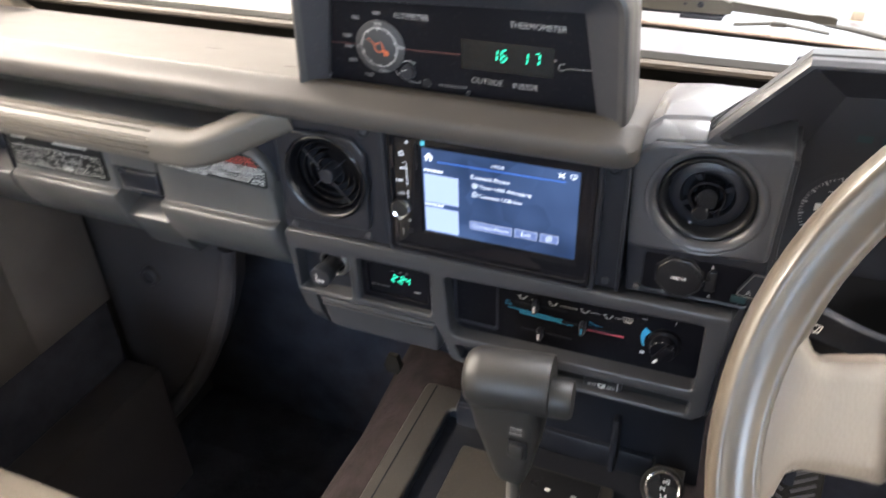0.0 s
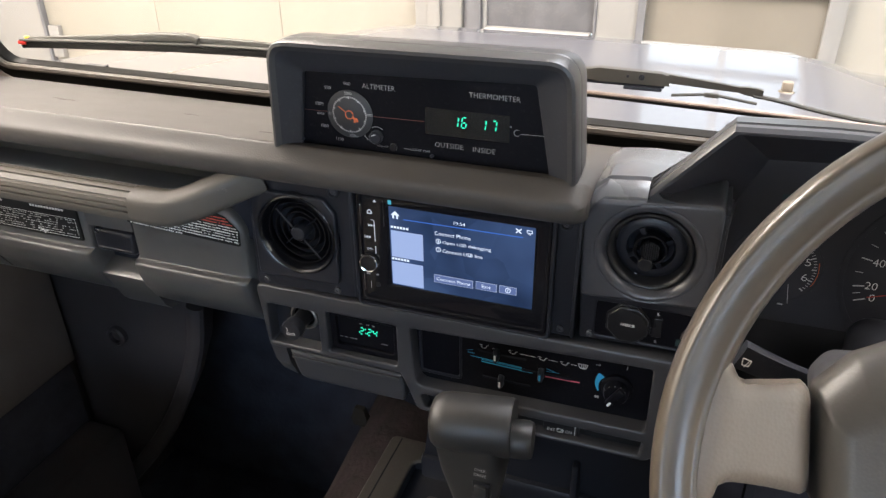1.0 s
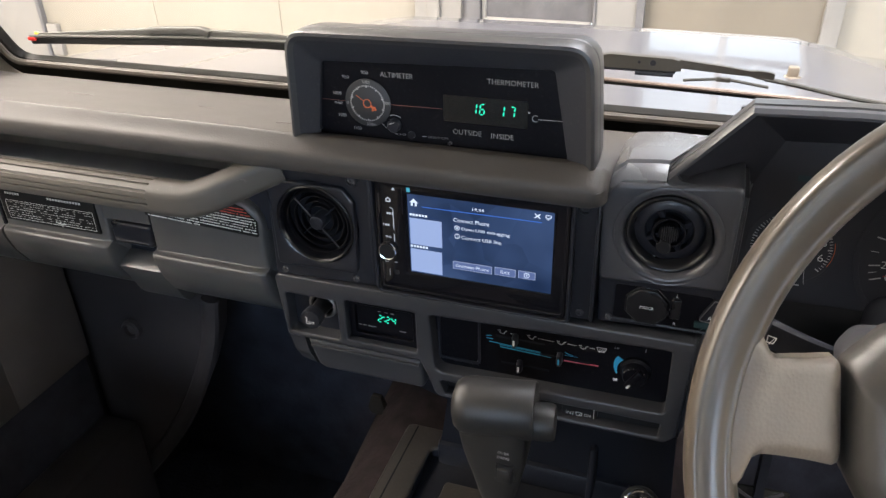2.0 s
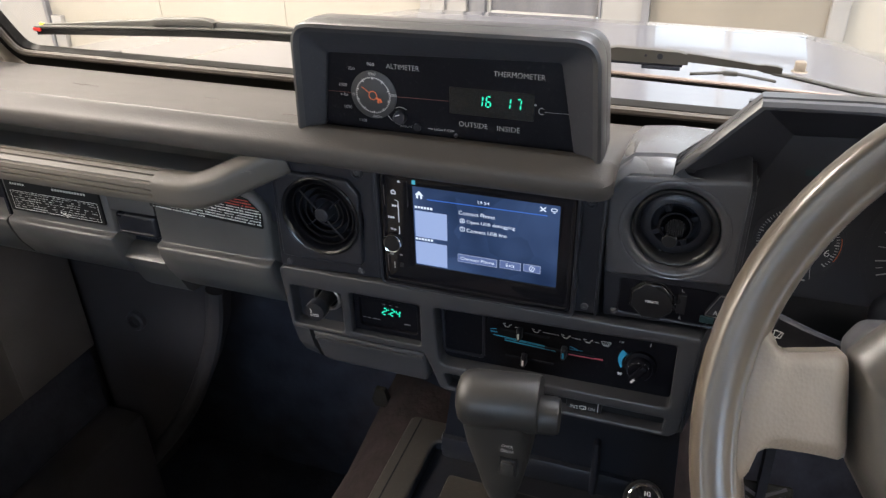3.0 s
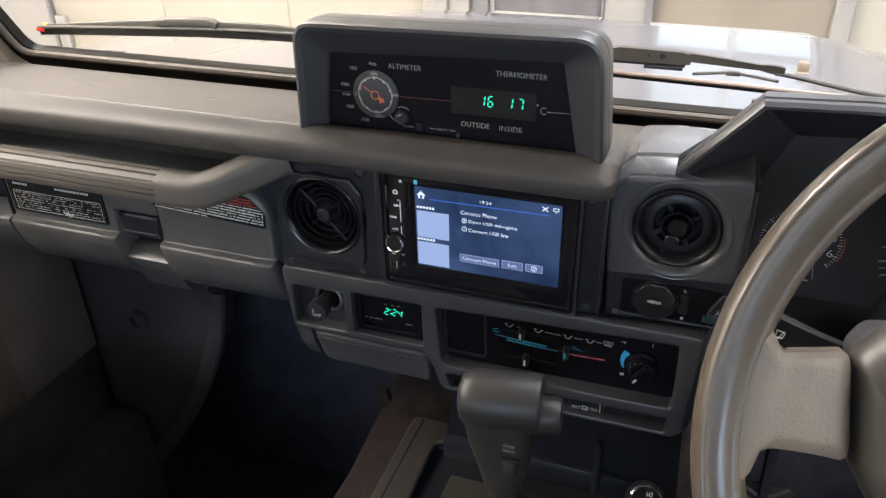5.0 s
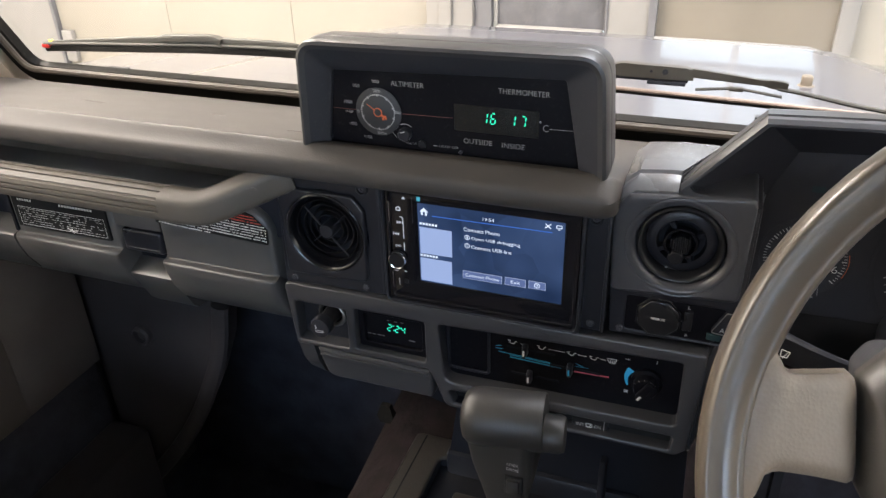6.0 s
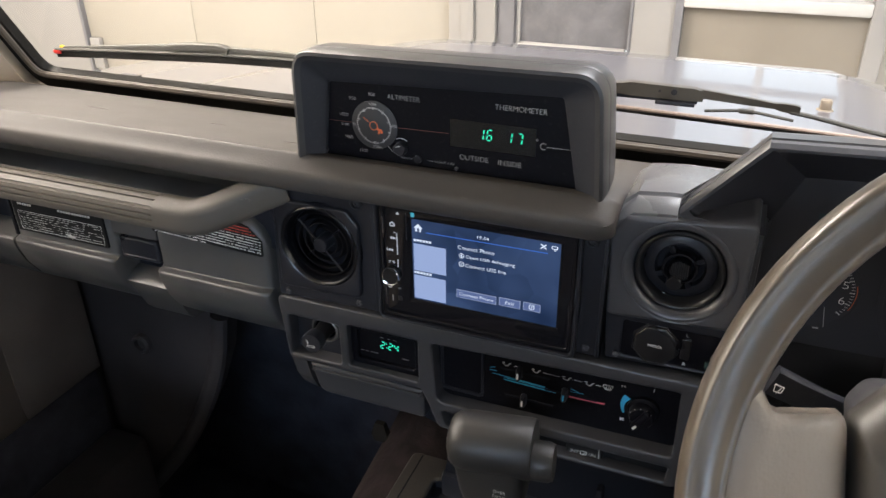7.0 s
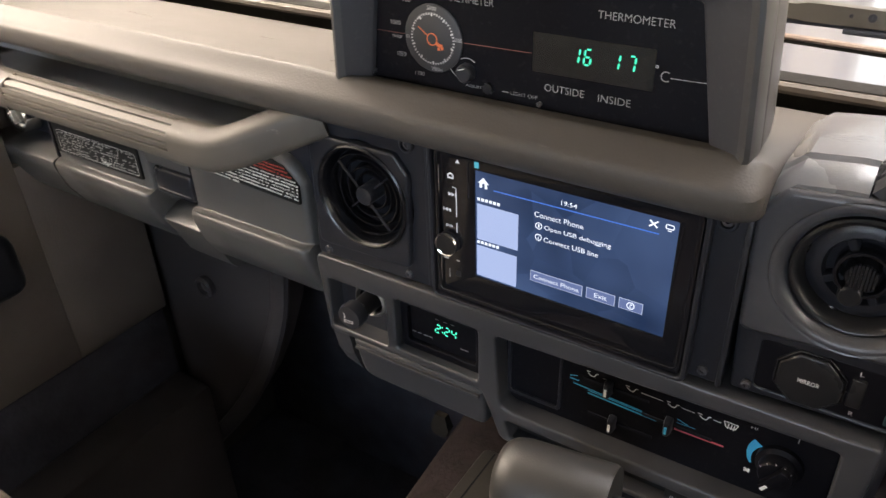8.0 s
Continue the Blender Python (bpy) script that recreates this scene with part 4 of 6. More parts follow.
for x, z in ((-0.3245, 1.2015), (-0.240, 1.2005), (-0.016, 1.203), (-0.3285, 1.0855), (-0.245, 1.0885), (-0.0145, 1.0935)):
    screw(fascia, x, 0.6000, z, 0.0036)
for x, z in ((-0.3245, 1.2015), (-0.240, 1.2005), (-0.016, 1.203)):
    part("screw_boss", alathe([(0.0062, -0.001), (0.0062, 0.002), (0.0052, 0.0028), (0.0040, 0.0028), (0.0038, 0.0005)], facing(x, 0.6005, z), 20), BLACK, fascia)


def round_vent(name, x, z, y, r, louvres, label, material):
    """A round air outlet: bowl, concentric louvres, hub and crossbar."""
    v = thing(name, (x, y, z - r), label, "air vent", "dashboard air vents")
    m = facing(x, y, z)
    part("rim", alathe([(r + 0.0005, -0.012), (r + 0.0005, 0.0012), (r - 0.0010, 0.0022), (r - 0.0022, 0.0018), (r - 0.0036, 0.0004), (r - 0.0050, -0.003), (r - 0.0062, -0.014)], m, 48), material, v, "rounded outer rim")
    part("bowl", alathe([(r - 0.0060, -0.012), (r - 0.010, -0.028), (0.0002, -0.034)], m, 40), DEEP, v)
    for rr, h in louvres:
        part("louvre", alathe([(rr + 0.0022, h - 0.010), (rr + 0.0004, h - 0.001), (rr, h), (rr - 0.0007, h), (rr - 0.0010, h - 0.001), (rr + 0.0010, h - 0.010)], m, 48), LOUVRE, v)
    return v, m


v, m = round_vent("air_vent", VX, VZ, 0.5965, 0.0430, ((0.0345, -0.005), (0.0280, -0.008), (0.0212, -0.010), (0.0150, -0.012)), "round black air vent with ring louvres and a diagonal bar", LOUVRE)
part("hub", alathe([(0.0080, -0.020), (0.0080, -0.004), (0.0072, -0.0025), (0.0052, -0.0018), (0.0002, -0.0018)], m, 24), BLACK, v, "round centre button")
for a, b in ((0.0085, 0.0335), (-0.0335, -0.0085)):
    bm = abox(a, b, -0.0005, 0.0005, -0.0048, -0.0030, r=0.0003)
    bmesh.ops.transform(bm, matrix=m @ pose(0, 0, 0, 0, 0, -48), verts=bm.verts)
    part("crossbar", bm, TRIM, v, "worn bright bar")
for ang in (42, 222):
    bm = abox(0.0095, 0.0245, -0.0006, 0.0006, -0.016, -0.008)
    bmesh.ops.transform(bm, matrix=m @ pose(0, 0, 0, 0, 0, ang), verts=bm.verts)
    part("stay", bm, DEEP, v)

# ---------------------------------------------------------------- radio with its touch screen
radio = thing("car_radio", (-0.12, 0.60, 1.087), "gloss black car radio with a lit blue touch screen", "car radio")
part("frame", aplate(rrect(-0.2160, -0.0275, 1.0850, 1.2060, 0.004), [rrect(-0.2125, -0.0315, 1.0895, 1.2035, 0.003)], 0.5965, 0.63, 0.0012), PIANO, radio, "gloss black trim frame")
part("bezel", aplate(rrect(-0.2130, -0.0310, 1.0890, 1.2040, 0.002), [rrect(-0.1835, -0.0425, 1.1085, 1.1945, 0.001)], 0.5992, 0.612, 0.0006, hole_back=0.6008), PIANO, radio, "gloss black bezel")
scr = part("screen", quad(bmesh.new(), -0.1838, -0.0422, 1.1082, 1.1948, 0.6003), SCREEN, radio, "lit blue-grey screen")
UY = 0.6000
bm = bmesh.new()
for p in ([(-0.1815, 1.1855), (-0.1725, 1.1855), (-0.177, 1.1900)], [(-0.1800, 1.1820), (-0.1780, 1.1820), (-0.1780, 1.1856), (-0.1800, 1.1856)], [(-0.1760, 1.1820), (-0.1740, 1.1820), (-0.1740, 1.1856), (-0.1760, 1.1856)]):
    bm.faces.new([bm.verts.new((u, UY, v)) for u, v in p])
part("home_symbol", bm, UI_WHITE, scr)
words("clock_text", "19:54", -0.1140, UY, 1.1868, 0.0110, UI_WHITE, scr, 0.0032)
part("rule_line", bar(bmesh.new(), -0.1690, 1.1822, -0.054, 1.1830, 0.0009, UY), UI_LINE, scr)
bm = bmesh.new()
bar(bm, -0.0606, 1.1868, -0.0554, 1.1912, 0.0011, UY)
bar(bm, -0.0606, 1.1912, -0.0554, 1.1868, 0.0011, UY - 0.00005)
part("tool_symbol", bm, UI_WHITE, scr)
mon = rrect(-0.0508, -0.0452, 1.1878, 1.1912, 0.0012)
bm = aplate(mon, [inset(mon, 0.0007)], UY, UY + 0.0001)
quad(bm, -0.0492, -0.0468, 1.1864, 1.1871, UY)
part("monitor_symbol", bm, UI_WHITE, scr)
for x0, x1, z0, z1, lz in ((-0.1822, -0.1496, 1.1405, 1.1692, 1.1728), (-0.1826, -0.1502, 1.1098, 1.1355, 1.1383)):
    part("code_block", quad(bmesh.new(), x0, x1, z0, z1, UY), UI_PALE, scr, "plain pale blue block")
    bm = bmesh.new()
    for k in range(6):
        quad(bm, x0 + 0.0003 + k * 0.0031, x0 + 0.0026 + k * 0.0031, lz - 0.0012, lz + 0.0012, UY)
    part("name_bar", bm, UI_WHITE, scr, "plain pale bars")
words("screen_text", "Connect Phone", -0.1380, UY, 1.1735, 0.0350, UI_WHITE, scr, 0.0040, "LEFT")
words("screen_text", "Open USB debugging", -0.1305, UY, 1.1645, 0.0470, UI_WHITE, scr, 0.0042, "LEFT")
words("screen_text", "Connect USB line", -0.1305, UY, 1.1557, 0.0390, UI_WHITE, scr, 0.0038, "LEFT")
for z, d in ((1.1650, "1"), (1.1562, "2")):
    part("number_ring", aplate(circle(-0.1343, z, 0.0026, 20), [circle(-0.1343, z, 0.0020, 20)], UY, UY + 0.0001), UI_WHITE, scr)
    words("number", d, -0.1343, UY, z, 0.0011, UI_WHITE, scr, 0.0026)
for x0, x1, z0, z1, tx in ((-0.1392, -0.1000, 1.1198, 1.1285, "Connect Phone"), (-0.0973, -0.0768, 1.1203, 1.1290, "Exit"), (-0.0742, -0.0578, 1.1208, 1.1292, "?")):
    part("key_edge", quad(bmesh.new(), x0, x1, z0, z1, UY), UI_EDGE, scr)
    part("key", quad(bmesh.new(), x0 + 0.0005, x1 - 0.0005, z0 + 0.0005, z1 - 0.0005, UY - 0.00015), UI_KEY, scr)
    cx, cz = (x0 + x1) / 2, (z0 + z1) / 2
    if tx == "?":
        part("key_ring", aplate(circle(cx, cz, 0.0028, 20), [circle(cx, cz, 0.0021, 20)], UY - 0.0003, UY - 0.0002), UI_WHITE, scr)
        words("key_text", tx, cx, UY - 0.0003, cz, 0.0017, UI_WHITE, scr, 0.0030)
    else:
        words("key_text", tx, cx, UY - 0.0003, cz, 0.034 if len(tx) > 5 else 0.0088, UI_WHITE, scr, 0.0034)
# the strip of keys beside the screen
BY = 0.5990
bm = bmesh.new()
bm.faces.new([bm.verts.new((u, BY, v)) for u, v in ((-0.1988, 1.1965), (-0.1952, 1.1965), (-0.1970, 1.1995))])
part("eject_symbol", bm, UI_SMALL, radio)
for x, z, s in ((-0.2035, 1.1712, 1), (-0.2050, 1.1582, -1)):
    bm = bmesh.new()
    for k in (0, 1):
        o = x + (k - 0.6) * 0.0026 * s
        bm.faces.new([bm.verts.new((o + a * s, BY, z + b)) for a, b in ((0, -0.0016), (0.0024, 0), (0, 0.0016))])
    o = x + 0.0040 * s
    quad(bm, min(o, o + 0.0006 * s), max(o, o + 0.0006 * s), z - 0.0016, z + 0.0016, BY)
    part("skip_symbol", bm, UI_SMALL, radio)
hm = rpoly([(-0.2055, 1.1835), (-0.2005, 1.1835), (-0.2005, 1.1865), (-0.2030, 1.1885), (-0.2055, 1.1865)], 0.0004)
part("home_key", aplate(hm, [inset(hm, 0.0010)], BY, BY + 0.0001), UI_SMALL, radio)
words("key_text", "DVD", -0.2050, BY, 1.1452, 0.0058, UI_SMALL, radio, 0.0022)
for a, b in ((1.1540, 1.1765), (1.1405, 1.1490)):
    part("key_line", quad(bmesh.new(), -0.1990, -0.1983, a, b, BY), UI_SMALL, radio)
part("key_line", bar(bmesh.new(), -0.2020, 1.1775, -0.1990, 1.1768, 0.0006, BY), UI_SMALL, radio)
for x, z, w in ((-0.2085, 1.1165, 0.0040), (-0.1985, 1.1170, 0.0030)):
    part("small_print", quad(bmesh.new(), x - w / 2, x + w / 2, z - 0.0005, z + 0.0005, BY), DIM_INK, radio)
part("small_print", quad(bmesh.new(), -0.2062, -0.2056, 1.100, 1.108, BY), DIM_INK, radio)
part("slot", aplate(rrect(-0.2005, -0.1960, 1.1030, 1.1080, 0.001), [], BY - 0.0002, BY + 0.0006), SATIN, radio)
part("led_bar", quad(bmesh.new(), -0.1835, -0.1800, 1.1965, 1.2010, BY), UI_CYAN, radio, "small cyan indicator")
for z0, z1 in ((1.1705, 1.1925), (1.0965, 1.1170)):
    part("chrome_edge", abox(-0.2128, -0.2116, 0.5975, 0.5998, z0, z1, r=0.0003), CHROME, radio, "bright chrome edge")
part("bezel_edge", abox(-0.1890, -0.1882, 0.5980, 0.5998, 1.172, 1.199, r=0.0002), SATIN, radio)
kn = part("volume_knob", alathe([(0.0090, -0.001), (0.0090, 0.0045), (0.0080, 0.0060), (0.0002, 0.0056)], facing(-0.2055, 0.5995, 1.1310), 32), SATIN, radio, "round black knob")
part("knob_ring", alathe([(0.0092, 0.0040), (0.0095, 0.0052), (0.0089, 0.0064), (0.0081, 0.0060)], facing(-0.2055, 0.5995, 1.1310), 32), CHROME, kn, "chrome knob ring")

# ---------------------------------------------------------------- grey lower trim with lighter, clock and heater controls
trim = thing("lower_trim", (-0.12, 0.60, 0.955), "grey plastic trim frame round the clock and heater controls", "trim panel")
outer = rpoly([(-0.3345, 1.0005), (-0.178, 1.0015), (-0.170, 0.984), (-0.160, 0.957), (0.078, 0.9585), (0.0880, 0.968), (0.0935, 1.083), (-0.342, 1.080)], [0.004, 0.003, 0.006, 0.010, 0.008, 0.010, 0.006, 0.008])
H_LIGHT = rrect(-0.3305, -0.270, 1.0075, 1.0575, 0.003)
H_CLOCK = rrect(-0.260, -0.1805, 1.0100, 1.0610, 0.003)
H_HEAT = rpoly([(-0.160, 0.9905), (0.0745, 0.9950), (0.0735, 1.0700), (-0.165, 1.0615)], [0.010, 0.005, 0.004, 0.004])
H_SLOT = rpoly([(-0.150, 0.9622), (0.0715, 0.9638), (0.0735, 0.9815), (-0.156, 0.9795)], 0.003)
part("frame", aplate(outer, [H_LIGHT, H_CLOCK, H_HEAT, H_SLOT], 0.5955, 0.640, 0.0024), TRIM, trim)
part("frame_end", aloft([[(0.0905, 0.600, 0.965), (0.0935, 0.600, 1.080), (0.1040, 0.650, 1.080), (0.1010, 0.650, 0.965)], [(0.086, 0.603, 0.962), (0.089, 0.603, 1.081), (0.097, 0.66, 1.081), (0.095, 0.66, 0.962)]], (True, True)), TRIM, trim)
part("ashtray_front", aplate(rpoly([(-0.3020, 0.9600), (-0.1740, 0.9605), (-0.1760, 0.9985), (-0.3130, 0.9980)], [0.016, 0.008, 0.003, 0.003], 6), [], 0.5985, 0.640, 0.004), TRIM, trim, "closed grey ashtray drawer")
part("ashtray_lip", asweep([(-0.308, 0.5975, 0.9905), (-0.25, 0.5968, 0.9915), (-0.180, 0.5975, 0.9920)], rpoly([(-0.004, -0.0016), (0.0016, -0.0016), (0.0016, 0.0016), (-0.004, 0.0016)], 0.0010, 2)), TRIM, trim)
part("corner_cover", aloft([[(-0.3345, 0.5985, 1.0000), (-0.3150, 0.5975, 1.0000), (-0.3150, 0.66, 1.0000), (-0.3345, 0.66, 1.0000)], [(-0.3310, 0.6000, 0.9800), (-0.3120, 0.5985, 0.9800), (-0.3120, 0.66, 0.9800), (-0.3310, 0.66, 0.9800)], [(-0.3255, 0.6030, 0.9670), (-0.3060, 0.6010, 0.9640), (-0.3060, 0.66, 0.9640), (-0.3255, 0.66, 0.9670)], [(-0.3150, 0.6100, 0.9600), (-0.3000, 0.6080, 0.9585), (-0.3000, 0.66, 0.9585), (-0.3150, 0.66, 0.9600)]], (True, True)), TRIM, trim, smooth=60)
for x0, x1 in ((-0.290, -0.272), (-0.264, -0.250)):
    part("drawer_catch", abox(x0, x1, 0.606, 0.64, 0.955, 0.961, r=0.002), BLACK, trim, "black drawer catch")
part("slot_back", abox(-0.160, 0.080, 0.609, 0.614, 0.958, 0.988), SATIN, trim)
part("slot_shelf", abox(-0.152, 0.072, 0.598, 0.609, 0.9618, 0.9628), BLACK, trim)
part("lighter_back", abox(-0.338, -0.266, 0.612, 0.618, 1.0, 1.062), BLACK, trim)
part("heater_back", abox(-0.170, 0.080, 0.6125, 0.618, 0.988, 1.074), FACE, trim)
part("side_box", aplate(rrect(-0.1615, -0.1150, 0.998, 1.060, 0.004), [rrect(-0.1585, -0.1175, 1.001, 1.057, 0.003)], 0.6105, 0.6126, 0.0006), BLACK, trim, "blank black cover")

lighter = thing("cigarette_lighter", (-0.29, 0.60, 1.03), "pushed-out cigarette lighter in a chrome-ringed socket", "lighter")
lm = facing(-0.290, 0.606, 1.0450)
part("socket_ring", alathe([(0.0168, -0.006), (0.0168, 0.003), (0.0158, 0.005), (0.0138, 0.006), (0.0126, 0.0045), (0.0118, -0.006)], lm, 32), DULL, lighter, "worn steel socket ring")
part("socket", alathe([(0.0120, 0.003), (0.0116, -0.006), (0.0002, -0.006)], lm, 24), DEEP, lighter)
part("shaft", alathe([(0.0098, -0.005), (0.0090, 0.010), (0.0078, 0.022)], lm, 20), SATIN, lighter)
lk = part("knob", alathe([(0.0080, 0.019), (0.0112, 0.0215), (0.0118, 0.030), (0.0108, 0.0330), (0.0002, 0.0336)], lm, 28), BLACK, lighter, "round black knob")
bm = bmesh.new()
cy = rpoly([(-0.2945, 1.0402), (-0.2850, 1.0412), (-0.2852, 1.0436), (-0.2947, 1.0426)], 0.0003)
plate(bm, cy, [inset(cy, 0.0005)], 0.5721, 0.5722)
bar(bm, -0.2942, 1.0438, -0.2930, 1.0468, 0.0008, 0.5721)
bar(bm, -0.2930, 1.0464, -0.2944, 1.0492, 0.0008, 0.5720)
part("symbol", bm, INK, lk)

clock = thing("dashboard_clock", (-0.22, 0.60, 1.01), "black dashboard clock with green digits", "clock")
part("case", aplate(rrect(-0.2602, -0.1803, 1.0093, 1.0612, 0.003), [rrect(-0.2530, -0.1870, 1.0165, 1.0530, 0.003)], 0.6040, 0.625, 0.0010, hole_back=0.609), FACE, clock)
part("face", abox(-0.2535, -0.1865, 0.6085, 0.612, 1.016, 1.0535), FACE, clock)
bm = bmesh.new()
for d, x in (("2", -0.2256), ("2", -0.2168), ("4", -0.2102)):
    seven(bm, d, x, 0.6080, 1.0365, 0.0041, 0.0080, 0.0012)
for z in (1.0343, 1.0392):
    quad(bm, -0.2216, -0.2206, z - 0.0007, z + 0.0007, 0.6080)
part("digits", bm, VFD, clock, "green lit digits")
for k, w in enumerate((0.004, 0.0035, 0.005, 0.003)):
    part("print_bar", quad(bmesh.new(), -0.252 + k * 0.0058, -0.252 + k * 0.0058 + w, 1.0240, 1.0250, 0.6080), POD_INK, clock)
part("print_bar", quad(bmesh.new(), -0.2040, -0.1965, 1.0240, 1.0252, 0.6080), POD_INK, clock)
for x in (-0.228, -0.220, -0.213):
    part("print_bar", quad(bmesh.new(), x, x + 0.0035, 1.0452, 1.0459, 0.6080), POD_INK, clock)

heat = thing("heater_control", (-0.04, 0.61, 0.99), "black heater panel with slide levers and a fan dial", "heater control")
HY = 0.6118
part("plate", abox(-0.1135, 0.0725, 0.6120, 0.6126, 0.9985, 1.0680), FACE, heat)


def seat_symbol(bm, x, z, s=1.0, up=False):
    """A small seated-figure airflow mark: strokes only."""
    for a in ((-0.0042, 0.0016, -0.0012, 0.0016), (-0.0030, 0.0000, -0.0005, -0.0018), (-0.0005, -0.0018, 0.0020, -0.0018), (0.0020, -0.0018, 0.0034, 0.0014), (0.0034, 0.0014, 0.0052, 0.0018)):
        bar(bm, x + a[0] * s, z + a[1] * s, x + a[2] * s, z + a[3] * s, 0.0007, HY)


bm = bmesh.new()
for x, z in ((-0.0920, 1.0458), (-0.0620, 1.0456), (-0.0320, 1.0452), (-0.0100, 1.0450)):
    seat_symbol(bm, x, z)
for a, b in ((-0.0835, -0.0775), (-0.0545, -0.0385), (-0.0255, -0.0165), (-0.0035, 0.0020)):
    bar(bm, a, 1.0456, b, 1.0454, 0.0005, HY)
fan = rpoly([(0.0050, 1.0435), (0.0112, 1.0435), (0.0132, 1.0485), (0.0030, 1.0485)], 0.0006)
plate(bm, fan, [inset(fan, 0.0005)], HY - 0.0001, HY)
for k in (0.0062, 0.0082, 0.0100):
    bar(bm, k, 1.0425, k + 0.0006, 1.0472, 0.0006, HY)
part("airflow_symbols", bm, INK, heat)
bm = bmesh.new()
bar(bm, -0.1090, 1.0350, -0.1015, 1.0350, 0.0010, HY)
bar(bm, -0.1090, 1.0375, -0.1030, 1.0392, 0.0008, HY)
bar(bm, -0.1060, 1.0312, -0.0520, 1.0290, 0.0009, HY)
bar(bm, -0.0940, 1.0268, -0.0410, 1.0252, 0.0013, HY)
bar(bm, -0.0940, 1.0292, -0.0420, 1.0276, 0.0008, HY)
part("cold_lines", bm, BLUE_INK, heat)
part("warm_line", bar(bmesh.new(), -0.0280, 1.0245, 0.0065, 1.0255, 0.0017, HY), PINK_INK, heat)
bm = bmesh.new()
bar(bm, -0.0270, 1.0345, -0.0190, 1.0320, 0.0007, HY)
bar(bm, -0.0270, 1.0310, -0.0140, 1.0315, 0.0005, HY)
part("green_lines", bm, BLUE_INK, heat)
bm = bmesh.new()
arc = [(0.0405 - 0.0195 * math.cos(a), 1.0315 + 0.0195 * math.sin(a)) for a in [radians(-34 + 8.5 * k) for k in range(9)]]
arc2 = [(0.0405 - (0.0195 - 0.0015 - 0.0055 * k / 8) * math.cos(radians(-34 + 8.5 * k)), 1.0315 + (0.0195 - 0.0015 - 0.0055 * k / 8) * math.sin(radians(-34 + 8.5 * k))) for k in range(9)]
va, vb2 = [bm.verts.new((u, HY, v)) for u, v in arc], [bm.verts.new((u, HY, v)) for u, v in arc2]
bridge(bm, va, vb2, closed=False)
part("fan_scale", bm, BLUE_INK, heat, "blue fan speed wedge")
words("fan_text", "HI", 0.0225, HY, 1.0515, 0.0040, INK, heat, 0.0020)
bm = bmesh.new()
for k in range(4):
    a = radians(45 + 90 * k)
    bar(bm, 0.0240, 1.0130, 0.0240 + 0.0026 * math.cos(a), 1.0130 + 0.0020 * math.sin(a), 0.0016, HY)
part("fan_symbol", bm, INK, heat)
part("mark", bar(bmesh.new(), 0.0495, 1.0520, 0.0498, 1.0560, 0.0007, HY), INK, heat)
for x, z, c in ((-0.0780, 1.0400, INK), (-0.0725, 1.0080, INK), (-0.0320, 1.0270, BLUE_INK)):
    part("slider_slot", abox(x - 0.02, x + 0.03, 0.6112, 0.6122, z - 0.0012, z + 0.0012), DEEP, heat)
    s = part("slide_knob", aloft([[(x + a * k, yy, z + b * k2) for a, b in rrect(-0.0030, 0.0030, -0.0070, 0.0070, 0.002, 2)] for yy, k, k2 in ((0.6125, 1.0, 1.0), (0.6075, 0.9, 0.95), (0.6045, 0.6, 0.85), (0.6040, 0.4, 0.75))], (False, True)), BLACK, heat, "black slide knob")
    part("knob_mark", abox(x - 0.0009, x + 0.0009, 0.6033, 0.6041, z - 0.0032, z + 0.0032), c, s)
fd = part("fan_dial", alathe([(0.0150, 0.0), (0.0150, 0.004), (0.0122, 0.006), (0.0114, 0.0130), (0.0104, 0.0145), (0.0002, 0.0145)], facing(0.0425, 0.6120, 1.0300), 32), FACE, heat, "round black fan dial")
bm = abox(-0.0034, 0.0034, -0.0112, 0.0112, 0.012, 0.0195, r=0.0015)
bmesh.ops.transform(bm, matrix=facing(0.0425, 0.6120, 1.0300) @ pose(0, 0, 0, 0, 0, -32), verts=bm.verts)
grip = part("grip", bm, FACE, fd)
bm = abox(-0.0011, 0.0011, -0.0112, -0.0060, 0.0192, 0.0198)
bmesh.ops.transform(bm, matrix=facing(0.0425, 0.6120, 1.0300) @ pose(0, 0, 0, 0, 0, -32), verts=bm.verts)
part("pointer", bm, INK, fd, "white pointer")
for k, a in enumerate((-20, 8, 36, 64, 92)):
    c, d = math.cos(radians(a + 60)), math.sin(radians(a + 60))
    part("dial_tick", bar(bmesh.new(), 0.0425 + 0.0108 * c, 1.0300 + 0.0108 * d, 0.0425 + 0.0118 * c, 1.0300 + 0.0118 * d, 0.0006, 0.5973), DIM_INK, fd)

rear = thing("rear_wiper_switch", (-0.01, 0.60, 0.967), "small black rear wiper switch with pale symbols", "switch")
part("body", aplate(rrect(-0.0250, 0.0110, 0.9635, 0.9785, 0.001), [], 0.6035, 0.6095, 0.0008), SATIN, rear)
words("switch_text", "INT", -0.0165, 0.6032, 0.9660, 0.0085, DIM_INK, rear, 0.0042)
words("switch_text", "ON", 0.0012, 0.6032, 0.9668, 0.0066, DIM_INK, rear, 0.0042)
bm = bmesh.new()
sy = rpoly([(-0.0103, 0.9642), (-0.0047, 0.9642), (-0.0038, 0.9690), (-0.0112, 0.9690)], 0.0010)
plate(bm, sy, [inset(sy, 0.0006)], 0.6031, 0.6033)
bar(bm, -0.0085, 0.9632, -0.0052, 0.9682, 0.0006, 0.6030)
bar(bm, 0.0075, 0.9640, 0.0075, 0.9760, 0.0006, 0.6032)
part("wiper_symbol", bm, INK, rear)

